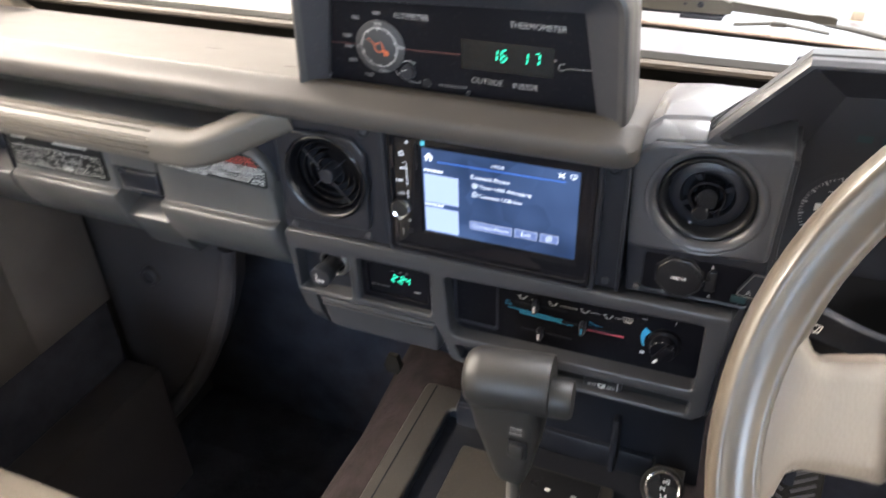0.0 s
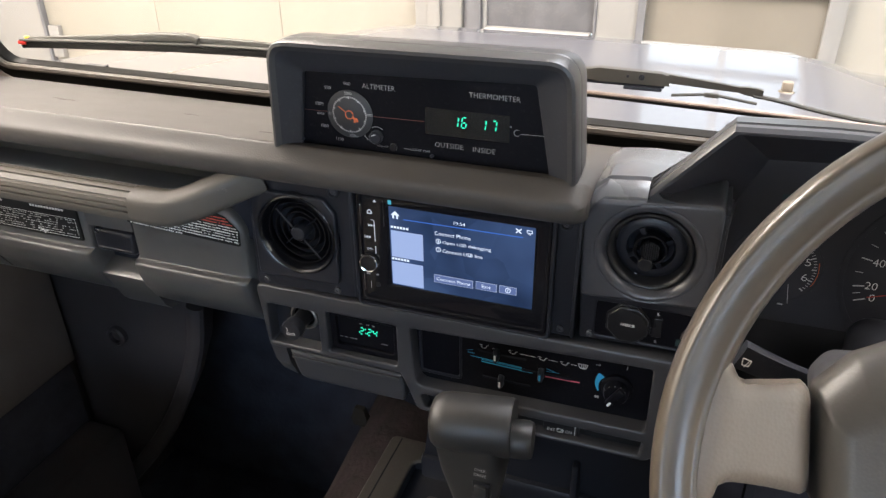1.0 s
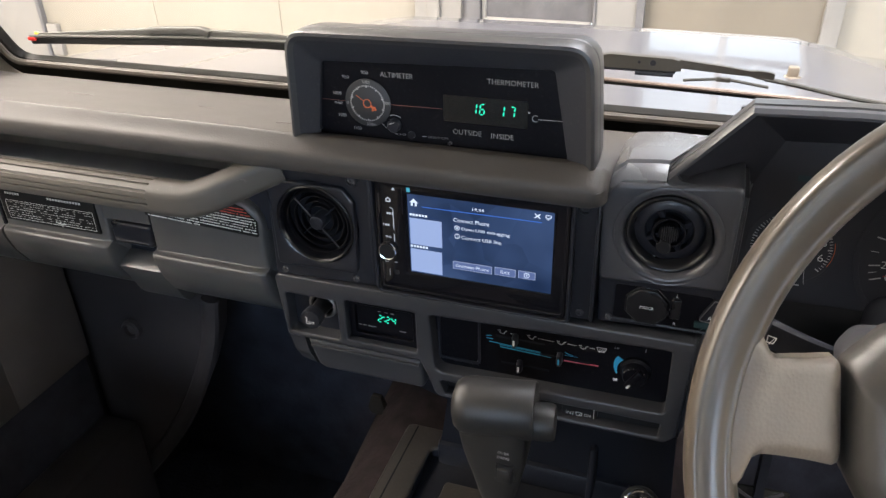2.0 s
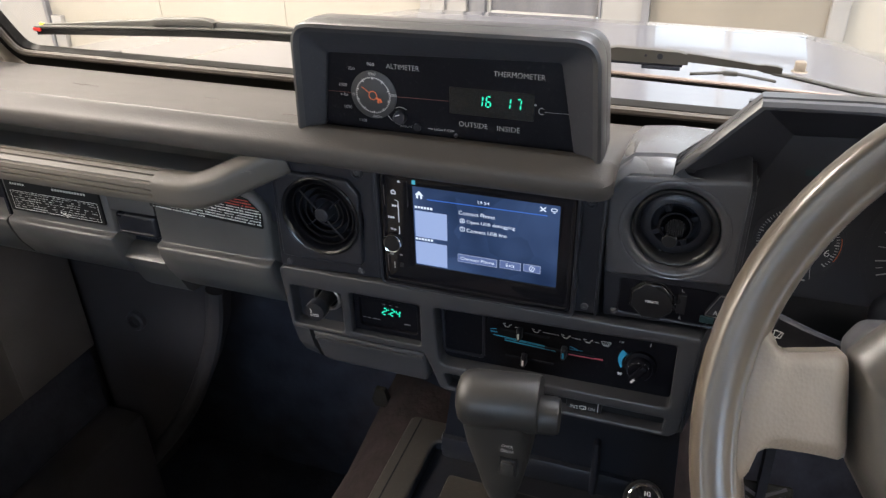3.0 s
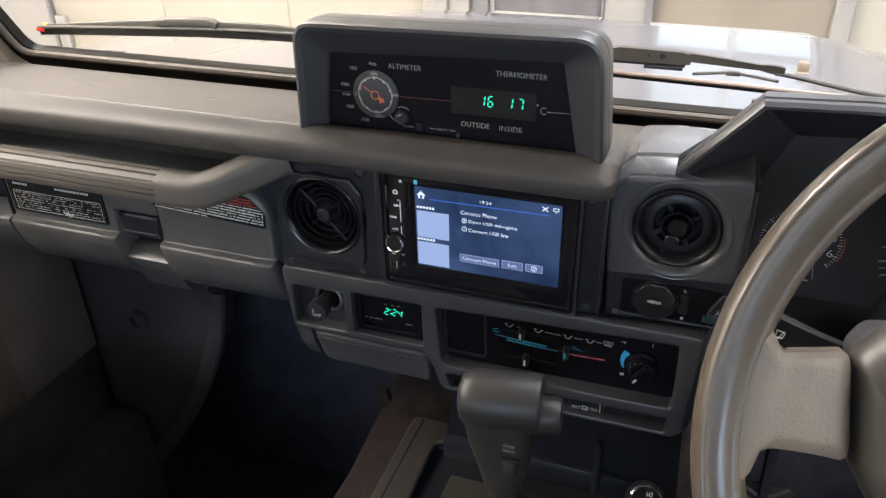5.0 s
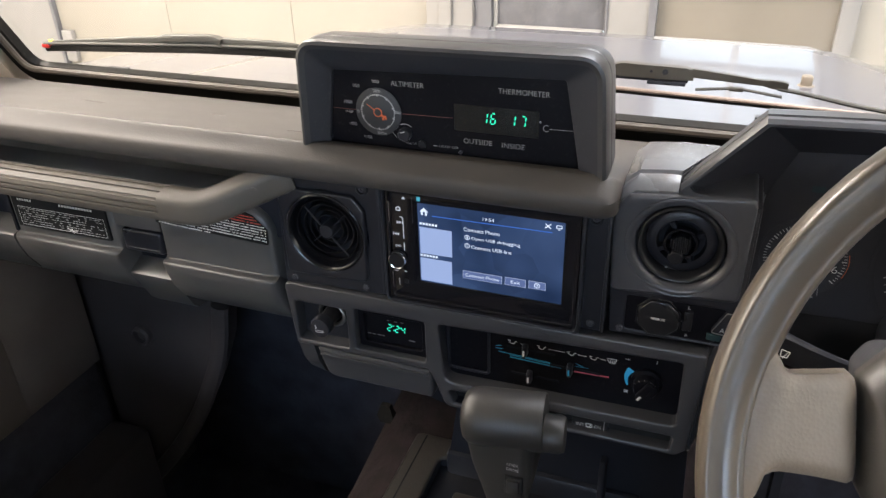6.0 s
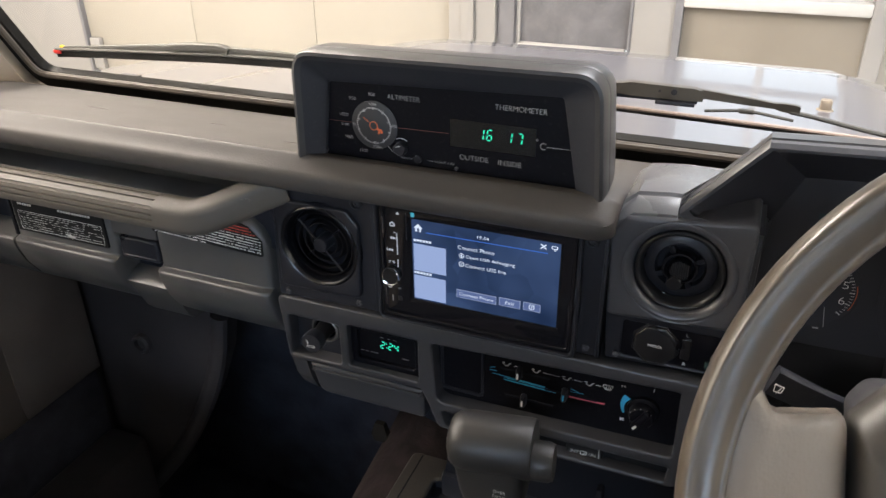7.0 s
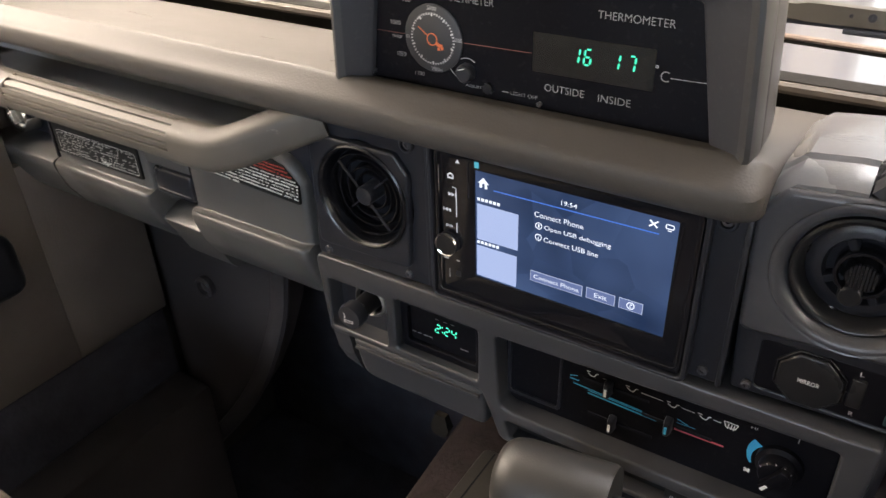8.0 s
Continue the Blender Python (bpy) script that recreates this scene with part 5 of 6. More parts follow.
# ---------------------------------------------------------------- altimeter and thermometer pod
pod = thing("instrument_pod", (-0.15, 0.63, 1.246), "grey altimeter and thermometer pod on the dashboard", "instrument pod")
front = rpoly([(-0.2960, 1.2340), (-0.0085, 1.2340), (-0.0165, 1.3450), (-0.2925, 1.3415)], [0.006, 0.012, 0.025, 0.021], 7)
inner = rpoly([(-0.2755, 1.2360), (-0.0350, 1.2360), (-0.0505, 1.3190), (-0.2655, 1.3120)], [0.002, 0.002, 0.004, 0.004], 7)


def sect(loop, y, dz=0.0, k=1.0, cx=-0.152):
    return [(cx + (u - cx) * k, y, v + dz * max(0.0, (v - 1.246) / 0.1)) for u, v in loop]


shell = [sect(inner, 0.6145), sect(inner, 0.6105), sect(inset(inner, -0.0006), 0.6098), sect(inset(front, 0.0085), 0.5965), sect(inset(front, 0.0040), 0.5935), sect(inset(front, 0.0012), 0.5945), sect(front, 0.5975), sect(front, 0.6130), sect(inset(front, 0.0013), 0.6136)]
part("front_hood", aloft(shell[3:]), POD, pod, "grey front hood", smooth=45)
part("hood_funnel", aloft(shell[:4]), POD_IN, pod, "darker slanted inner sides", smooth=45)
rear_rings = [sect(inset(front, 0.0013), 0.6136), sect(inset(front, 0.0002), 0.6150), sect(front, 0.6180, 0.0), sect(inset(front, 0.001), 0.640, -0.002), sect(inset(front, 0.004), 0.660, -0.007), sect(inset(front, 0.010), 0.672, -0.014), sect(inset(front, 0.02), 0.680, -0.024)]
part("rear_shell", aloft(rear_rings, (False, True)), POD, pod, "grey rear shell", smooth=45)
PY = 0.6142
pf = part("face", quad(bmesh.new(), -0.285, -0.030, 1.234, 1.324, 0.6146), FACE, pod, "black instrument face")
words("print", "ALTIMETER", -0.1935, PY, 1.3025, 0.0315, POD_INK, pf, 0.0044, thin=0.011)
words("print", "THERMOMETER", -0.0870, PY, 1.3040, 0.0450, POD_INK, pf, 0.0046, thin=0.011)
words("print", "OUTSIDE", -0.1280, PY, 1.2555, 0.0265, POD_INK, pf, 0.0046, thin=0.011)
words("print", "INSIDE", -0.0955, PY, 1.2550, 0.0205, POD_INK, pf, 0.0046, thin=0.011)
words("print", "C", -0.0670, PY, 1.2745, 0.0050, POD_INK, pf, 0.0062, thin=0.011)
part("degree_ring", aplate(circle(-0.0720, 1.2795, 0.0009, 14), [circle(-0.0720, 1.2795, 0.0005, 14)], PY - 0.0001, PY), DIM_INK, pf)
words("print", "LIGHT OFF", -0.1555, PY, 1.2475, 0.0190, POD_INK, pf, 0.0024, thin=0.011)
words("print", "ADJUST", -0.1925, PY, 1.2468, 0.0120, POD_INK, pf, 0.0024, thin=0.011)
for x0, z0, x1, z1, w in ((-0.1710, 1.2475, -0.1665, 1.2475, 0.0004), (-0.2120, 1.2580, -0.2065, 1.2515, 0.0004), (-0.0640, 1.2740, -0.0420, 1.2745, 0.0003)):
    part("rule_line", bar(bmesh.new(), x0, z0, x1, z1, w, PY), DIM_INK, pf)
FADED = surface("faded_orange", (0.16, 0.06, 0.045), 0.6)
for x0, z0, x1, z1, w in ((-0.2000, 1.2748, -0.1510, 1.2755, 0.0005), (-0.2700, 1.2745, -0.2450, 1.2746, 0.0004)):
    part("orange_line", bar(bmesh.new(), x0, z0, x1, z1, w, PY), FADED, pf)
part("display_window", quad(bmesh.new(), -0.1500, -0.0730, 1.2645, 1.2890, PY), surface("display_glass", (0.013, 0.013, 0.013), 0.25, stain=0.05), pf, "dark grey display window")
bm = bmesh.new()
for d, x in (("1", -0.1212), ("6", -0.1138), ("1", -0.0962), ("7", -0.0868)):
    seven(bm, d, x, PY - 0.0004, 1.2785, 0.0040, 0.0094, 0.0011)
part("digits", bm, VFD, pf, "green lit digits")
# altimeter dial
ax, az = -0.2232, 1.2745
dial = part("altimeter_dial", alathe([(0.0225, -0.0004), (0.0225, 0.0010), (0.0215, 0.0016), (0.0002, 0.0016)], facing(ax, 0.6146, az), 48), DIAL, pf, "dark grey altimeter disc")
bm = bmesh.new()
for k in range(50):
    a = 2 * math.pi * k / 50
    big = k % 5 == 0
    r0, r1 = (0.0148, 0.0172) if big else (0.0158, 0.0172)
    bar(bm, ax + r0 * math.sin(a), az + r0 * math.cos(a), ax + r1 * math.sin(a), az + r1 * math.cos(a), 0.0011 if big else 0.0008, 0.6128)
part("tick_marks", bm, DIM_INK, dial)
for tx, deg, rr, w in (("5000", 0, 0.0200, 0.0072), ("0", 268, 0.0198, 0.0022), ("3000m", 172, 0.0200, 0.0090), ("2000", 85, 0.0198, 0.0066)):
    a = radians(deg)
    words("numeral", tx, ax + rr * math.sin(a), 0.6127, az + rr * math.cos(a), w, POD_INK, dial, 0.0026)
bm = bmesh.new()
bar(bm, ax - 0.0032, az + 0.0020, ax - 0.0105, az + 0.0072, 0.0006, 0.6122)
bar(bm, ax + 0.0030, az - 0.0018, ax + 0.0062, az - 0.0042, 0.0022, 0.6122)
for dx, dz in ((0.0072, -0.0034), (0.0052, -0.0058), (0.0078, -0.0052)):
    quad(bm, ax + dx - 0.0010, ax + dx + 0.0010, az + dz - 0.0010, az + dz + 0.0010, 0.6121)
plate(bm, circle(ax, az, 0.0042, 24), [circle(ax, az, 0.0035, 24)], 0.6121, 0.6123)
part("pointer", bm, RUST_INK, dial, "orange pointer")
for tx, x, z, w in (("900", -0.2245, 1.3028, 0.0070), ("950", -0.2440, 1.2975, 0.0068), ("1000", -0.2540, 1.2815, 0.0080), ("m-bar", -0.2530, 1.2725, 0.0080), ("1050", -0.2505, 1.2605, 0.0075), ("1100", -0.2360, 1.2490, 0.0075)):
    words("numeral", tx, x, PY, z, w, POD_INK, pf, 0.0030)
pk = part("adjust_knob", alathe([(0.0062, -0.001), (0.0060, 0.005), (0.0050, 0.0062), (0.0002, 0.0062)], facing(-0.1975, 0.6146, 1.2560), 20), BLACK, pod, "small black adjusting knob")
part("pointer_mark", bar(bmesh.new(), -0.2005, 1.2585, -0.1960, 1.2600, 0.0005, 0.6080), INK, pk)
part("knob_arc", aplate([(-0.1975 + 0.0095 * math.cos(radians(a)), 1.2560 + 0.0095 * math.sin(radians(a))) for a in range(50, 121, 10)] + [(-0.1975 + 0.0090 * math.cos(radians(a)), 1.2560 + 0.0090 * math.sin(radians(a))) for a in range(120, 49, -10)], [], PY - 0.0001, PY), DIM_INK, pf)
part("lamp_button", alathe([(0.0038, -0.001), (0.0036, 0.002), (0.0002, 0.0024)], facing(-0.1815, 0.6146, 1.2475), 16), SATIN, pod, "tiny black push button")
for x, z in ((-0.2745, 1.2450), (-0.1440, 1.2440)):
    screw(pod, x, 0.6125, z, 0.0016)

# ---------------------------------------------------------------- driver's vent panel and instrument binnacle
dvp = thing("driver_vent_panel", (0.05, 0.62, 1.09), "grey moulded panel with a large round vent and mirror switch", "fascia panel")
WX, WZ = 0.0555, 1.1850
dl = rpoly([(0.000, 1.1330), (0.109, 1.1390), (0.110, 1.2385), (0.010, 1.2300), (-0.003, 1.2120)], [0.0075, 0.007, 0.007, 0.008, 0.008], 5)
dlow = rpoly([(0.003, 1.087), (0.091, 1.091), (0.110, 1.110), (0.109, 1.1450), (-0.0005, 1.1450)], [0.003, 0.004, 0.006, 0.003, 0.003], 4)
part("faceplate", aplate(dl, [circle(WX, WZ, 0.0440, 56)], 0.6000, 0.670, 0.0036), PANEL, dvp)
part("switch_plate", aplate(dlow, [rrect(0.016, 0.101, 1.0935, 1.1300, 0.003)], 0.6022, 0.640, 0.0016), BLACK, dvp, "black switch plate")
part("vent_ring", alathe([(0.0462, -0.0008), (0.0456, 0.0000), (0.0446, 0.0002), (0.0432, 0.0000), (0.0412, -0.0010), (0.0390, -0.0030), (0.0372, -0.0062), (0.0360, -0.0105), (0.0355, -0.016)], facing(WX, 0.600, WZ), 64), PANEL, dvp, "rounded grey vent ring")


def cover_ring(x, z, slant):
    """One cut across the vent panel's cover; the last one leans with the binnacle's side."""
    ring3 = [(x, 0.6035, z), (x, 0.6100, z + 0.0065), (x, 0.6180, z + 0.0085), (x, 0.6190, z + 0.0075), (x, 0.6215, z + 0.0078), (x, 0.6240, z + 0.0105), (x, 0.700, z + 0.0065), (x, 0.80, z - 0.040), (x, 0.80, 1.10), (x, 0.665, 1.10), (x, 0.665, z - 0.012), (x, 0.6035, z - 0.004)]
    return [(a + slant * max(0.0, min(1.0, (b - 0.622) / 0.08)), b, c) for a, b, c in ring3]


# The cover's paler grey stands in for light from the windscreen.
part("top_cover", aloft([cover_ring(*r) for r in ((-0.0035, 1.205, 0), (0.0035, 1.2230, 0), (0.0140, 1.2325, 0), (0.0400, 1.2352, 0), (0.0480, 1.2352, 0.030))], (True, True)), LIT_WORN_GREY, dvp, "grey top cover with windscreen light put into its paler colour")
part("switch_back", abox(0.012, 0.102, 0.6035, 0.612, 1.090, 1.135), FACE, dvp)
part("side_cheek", abox(0.1070, 0.1140, 0.6040, 0.672, 1.100, 1.2290, r=0.0015), PANEL, dvp, "grey side of the panel")
screw(dvp, 0.0125, 0.5995, 1.0945, 0.003)
v, m = round_vent("air_vent", WX, WZ, 0.606, 0.0358, (), "large round black eyeball vent in a grey ring", SATIN)
part("eyeball", alathe([(0.0325, -0.024), (0.0332, -0.016), (0.0316, -0.0112), (0.0285, -0.0085), (0.0245, -0.0072), (0.0210, -0.0070), (0.0199, -0.0085), (0.0194, -0.016)], m, 48), BLACK, v, "black eyeball")
part("inner_ring", alathe([(0.0150, -0.014), (0.0148, -0.0040), (0.0140, -0.0026), (0.0126, -0.0026), (0.0118, -0.0042), (0.0116, -0.014)], m, 40), LOUVRE, v)
part("dish", alathe([(0.0194, -0.013), (0.0110, -0.016), (0.0002, -0.016)], m, 32), DEEP, v)
for ang in (28, 118, 208, 298):
    bm = abox(0.0100, 0.0205, -0.0024, 0.0024, -0.014, -0.0054, r=0.0010)
    bmesh.ops.transform(bm, matrix=m @ pose(0, 0, 0, 0, 0, ang), verts=bm.verts)
    part("arm", bm, DEEP, v)
part("grip", alathe([(0.0092, -0.014), (0.0090, -0.0016), (0.0080, 0.0), (0.0002, 0.0004)], m, 28), LOUVRE, v, "round finger grip")
for k in range(8):
    x = -0.0063 + k * 0.0018
    h = math.sqrt(0.0078 ** 2 - x * x)
    bm = abox(x - 0.0005, x + 0.0005, -h, h, -0.001, 0.0014)
    bmesh.ops.transform(bm, matrix=m @ Matrix.Translation((0.0005, 0.001, 0)), verts=bm.verts)
    part("grip_rib", bm, SATIN, v)
part("stop_button", alathe([(0.0066, -0.014), (0.0066, -0.0030), (0.0056, -0.0020), (0.0002, -0.0020)], m @ Matrix.Translation((-0.0030, -0.0150, 0)), 24), SATIN, v, "small black button")
for ang in (50, 170, 252):
    bm = abox(0.0290, 0.0345, -0.0030, 0.0030, -0.016, -0.008, r=0.001)
    bmesh.ops.transform(bm, matrix=m @ pose(0, 0, 0, 0, 0, ang), verts=bm.verts)
    part("pivot", bm, LOUVRE, v)

mir = thing("mirror_switch", (0.045, 0.60, 1.093), "black octagonal mirror switch", "switch")
part("button", aplate(circle(0.0455, 1.1115, 0.0195, 8, math.pi / 8), [], 0.5990, 0.605, 0.0016), SATIN, mir)
part("button_rim", aplate(circle(0.0455, 1.1115, 0.0212, 8, math.pi / 8), [circle(0.0455, 1.1115, 0.0199, 8, math.pi / 8)], 0.6010, 0.605, 0.0005), SATIN, mir)
words("print", "MIRROR", 0.0455, 0.5987, 1.1115, 0.0120, INK, mir, 0.0030)
words("print", "L", 0.0705, 0.6031, 1.1262, 0.0022, INK, mir, 0.0030)
words("print", "R", 0.0710, 0.6031, 1.0965, 0.0024, INK, mir, 0.0030)
part("selector", aplate(rrect(0.0665, 0.0745, 1.1025, 1.1225, 0.001), [], 0.6010, 0.605, 0.0006), SATIN, mir)
part("mark", quad(bmesh.new(), 0.0648, 0.0656, 1.1105, 1.1112, 0.6031), INK, mir)
pull = thing("pull_switch", (0.095, 0.59, 1.10), "black switch with a silver edged flap", "switch")
fl = rpoly([(0.0905, 1.1075), (0.1085, 1.1060), (0.1135, 1.1160), (0.1090, 1.1300), (0.1015, 1.1300)], 0.002)
part("flap", aplate(fl, [], 0.5985, 0.607, 0.0008), BLACK, pull)
part("edge", aplate(fl, [inset(fl, 0.0007)], 0.5978, 0.5988), STEEL, pull, "silver edge")
words("print", "A", 0.1000, 0.5980, 1.1115, 0.0042, DIM_INK, pull, 0.0050)
part("green_cell", aplate(rrect(0.0880, 0.1000, 1.0965, 1.1035, 0.001), [], 0.6020, 0.607, 0.0005), GREEN_INK, pull)

bin_ = thing("instrument_binnacle", (0.27, 0.65, 1.09), "dark grey hooded instrument binnacle with round gauges", "instrument cluster")
xm = 0.28


def both(pts):
    return pts + [(2 * xm - u, v) for u, v in reversed(pts)]


BO = both([(0.112, 1.1), (0.112, 1.2290), (0.0560, 1.2358), (0.0490, 1.2392), (0.1050, 1.3030), (0.1769, 1.3060)])
BI = both([(0.1135, 1.1), (0.1135, 1.2292), (0.0600, 1.2370), (0.0560, 1.2412), (0.1075, 1.2980), (0.1769, 1.3008)])
BC = both([(0.112, 1.080), (0.116, 1.1200), (0.116, 1.1600), (0.1165, 1.2030), (0.139, 1.2510), (0.190, 1.2540)])
hood = bmesh.new()
o1 = [(u, 0.6065, v) for u, v in BO]
o0 = [(u, 0.6030, v - 0.003) for u, v in BO]
i0 = [(u, 0.6030, v) for u, v in BI]
i1 = [(u, 0.6085, v) for u, v in BI]
c0 = [(u, 0.680, v) for u, v in BC]


def drawn_in(k):
    """The visor's outline with its upper corners drawn in by k."""
    return [(xm + (u - xm) * k if v > 1.225 else u, v) for u, v in BO]


loft(hood, [[(u, 0.72, v - 0.040) for u, v in drawn_in(0.93)], [(u, 0.66, v - 0.0095) for u, v in drawn_in(0.98)], [(u, 0.635, v - 0.0022) for u, v in drawn_in(0.996)], [(u, 0.6185, v - 0.0002) for u, v in BO], [(u, 0.6165, v + 0.0005) for u, v in BO], [(xm + (u - xm) * 0.9965, 0.6150, v - 0.0012) for u, v in BO], [(xm + (u - xm) * 0.9965, 0.6135, v - 0.0012) for u, v in BO], [(u, 0.6120, v + 0.0003) for u, v in BO], o1, o0, i0, i1], closed=False)
part("hood", hood, HOODM, bin_, "dark grey visor hood", smooth=30)
part("hood_lining", aloft([i1, c0, [(u, 0.705, v) for u, v in BC]], closed=False), LINING, bin_, "dark grey visor lining", smooth=12)
part("hood_back", aloft([[(u, 0.72, v - 0.040) for u, v in drawn_in(0.93)], [(xm + (u - xm) * 0.86, 0.80, v - 0.10) for u, v in BO]], closed=False), POD, bin_, smooth=30)
part("gauge_board", abox(0.10, 0.46, 0.703, 0.71, 1.05, 1.27), CLUSTER, bin_)
part("lower_lip", aloft([[(0.112, 0.700, 1.078), (0.45, 0.700, 1.084), (0.45, 0.60, 1.062), (0.112, 0.60, 1.058)], [(0.112, 0.700, 1.04), (0.45, 0.700, 1.04), (0.45, 0.60, 1.03), (0.112, 0.60, 1.03)]], (True, True)), SATIN, bin_)
# Lighter grey bead on the black lip, in place of its lit edge.
part("lip_edge", asweep([(0.205, 0.695, 1.064), (0.209, 0.695, 1.066), (0.214, 0.695, 1.068), (0.242, 0.695, 1.072), (0.274, 0.695, 1.073), (0.40, 0.695, 1.072)], disc_prof(0.0008, 6)), TRIM, bin_, "lighter bead that paints the lip's lit edge")
for x in (0.158, 0.176):
    part("tell_tale", quad(bmesh.new(), x, x + 0.011, 1.2060, 1.2120, 0.7018), GREEN_INK, bin_, "unlit green tell-tale")


def gauge(cx, cz, r, a0, a1, n, step, marks, label, needle, slow=0):
    g = part("gauge", aplate(circle(cx, cz, r * 1.16, 48), [circle(cx, cz, r * 1.10, 48)], 0.7026, 0.704, 0.0002), CLUSTER, bin_, label)
    bm = bmesh.new()
    for k in range(n + 1):
        a = radians(a0 + (a1 - a0) * k / n + slow * max(0.0, 1 - k / 2))
        big = k % step == 0
        ri = r * (0.88 if big else 0.92)
        bar(bm, cx + ri * math.sin(a), cz + ri * math.cos(a), cx + r * math.sin(a), cz + r * math.cos(a), 0.0013 if big else 0.0007, 0.7015)
    part("tick_marks", bm, DIM_INK, g)
    for tx, deg, rr in marks:
        a = radians(deg)
        words("numeral", tx, cx + r * rr * math.sin(a), 0.7013, cz + r * rr * math.cos(a), 0.0050 * len(tx), INK, g, 0.0075, thin=0.012)
    bm = bmesh.new()
    a = radians(needle)
    bar(bm, cx, cz, cx + r * 0.86 * math.sin(a), cz + r * 0.86 * math.cos(a), 0.0011, 0.7005)
    plate(bm, circle(cx, cz, 0.005, 20), [], 0.699, 0.7005)
    part("needle", bm, RED_INK, g, "red needle")
    return g


tg = gauge(0.165, 1.138, 0.036, -118, 128, 48, 4, [("0", -118, 0.6), ("1", -80, 0.62), ("2", -40, 0.62), ("3", 0, 0.62), ("4", 38, 0.62), ("5", 72, 0.80), ("6", 105, 0.78)], "black rev counter with pale numerals", -118)
bm = bmesh.new()
va, vb2 = [], []
for k in range(9):
    a = radians(75 + 5 * k)
    va.append(bm.verts.new((0.165 + 0.0380 * math.sin(a), 0.7014, 1.138 + 0.0380 * math.cos(a))))
    vb2.append(bm.verts.new((0.165 + 0.0373 * math.sin(a), 0.7014, 1.138 + 0.0372 * math.cos(a))))
bridge(bm, va, vb2, closed=False)
part("red_band", bm, RUST_INK, tg, "orange red-line band")
bm = bmesh.new()
for x0, z0, x1, z1, w in ((0.180, 1.121, 0.183, 1.100, 0.0005), (0.1745, 1.098, 0.1795, 1.098, 0.0016), (0.1675, 1.113, 0.1725, 1.113, 0.0016)):
    bar(bm, x0, z0, x1, z1, w, 0.7013)
part("scale_print", bm, DIM_INK, tg)
gauge(0.312, 1.143, 0.080, -121.1, 74.2, 18, 2, [(str(20 * k), -121.1 + 21.7 * k + (10.6 if k == 0 else 0), 0.81) for k in range(10)], "black speedometer with pale numerals", -109, slow=10.6)
part("trip_print", bar(bmesh.new(), 0.258, 1.090, 0.268, 1.090, 0.003, 0.7015), DIM_INK, bin_)

# ---------------------------------------------------------------- steering column, stalk, wheel
WC, WT, WR = Vector((0.290, 0.335, 1.231)), radians(27), 0.1935
wm = Matrix.Translation(WC) @ pose(0, 0, 0, 90 - 27, 0, 0)   # z axis towards the driver and up
wheel = thing("steering_wheel", tuple(WC), "grey-beige moulded steering wheel with broad spokes", "steering wheel")
rim = []
N_R = 96
prof_r = [(0.0134, 0.0), (0.0128, 0.0065), (0.0108, 0.0115), (0.0088, 0.0140), (0.0074, 0.0146), (0.0058, 0.0138), (0.0030, 0.0128), (0.0, 0.0125), (-0.0034, 0.0128), (-0.0062, 0.0137), (-0.0078, 0.0143), (-0.0094, 0.0132), (-0.0114, 0.0100), (-0.0130, 0.0050), (-0.0134, 0.0), (-0.0122, -0.0075), (-0.0080, -0.0125), (0.0, -0.0148), (0.0080, -0.0125), (0.0122, -0.0075)]
for k in range(N_R):
    a = 2 * math.pi * k / N_R
    rim.append([wm @ Vector(((WR + p) * math.cos(a), (WR + p) * math.sin(a), q)) for p, q in prof_r])
rim.append(rim[0])
part("rim", aloft(rim), WHEEL, wheel, smooth=60)


def spoke(a_deg, w0, w1, r0, r1, d0, d1, thick, lift=0.0):
    """A broad spoke from the hub to the rim, widening to both ends."""
    bm = bmesh.new()
    m2 = wm @ pose(0, 0, 0, 0, 0, a_deg)
    rings = []
    for k in range(11):
        t = k / 10
        rr = r0 + (r1 - r0) * t
        flare = 0.85 * (2 * t - 1) ** 4 if t > 0.5 else 0.12 * (1 - 2 * t) ** 2
        w = (w0 + (w1 - w0) * t) * (1 + flare)
        d = d0 + (d1 - d0) * (t ** 2.2)
        th = thick * (1 - 0.25 * t)
        ring2 = rpoly([(-w, -th), (w, -th), (w, th), (-w, th)], th * 0.95, 6)
        rings.append([m2 @ Vector((rr, p + lift, d + q)) for p, q in ring2])
    return loft(bm, rings, (True, True))


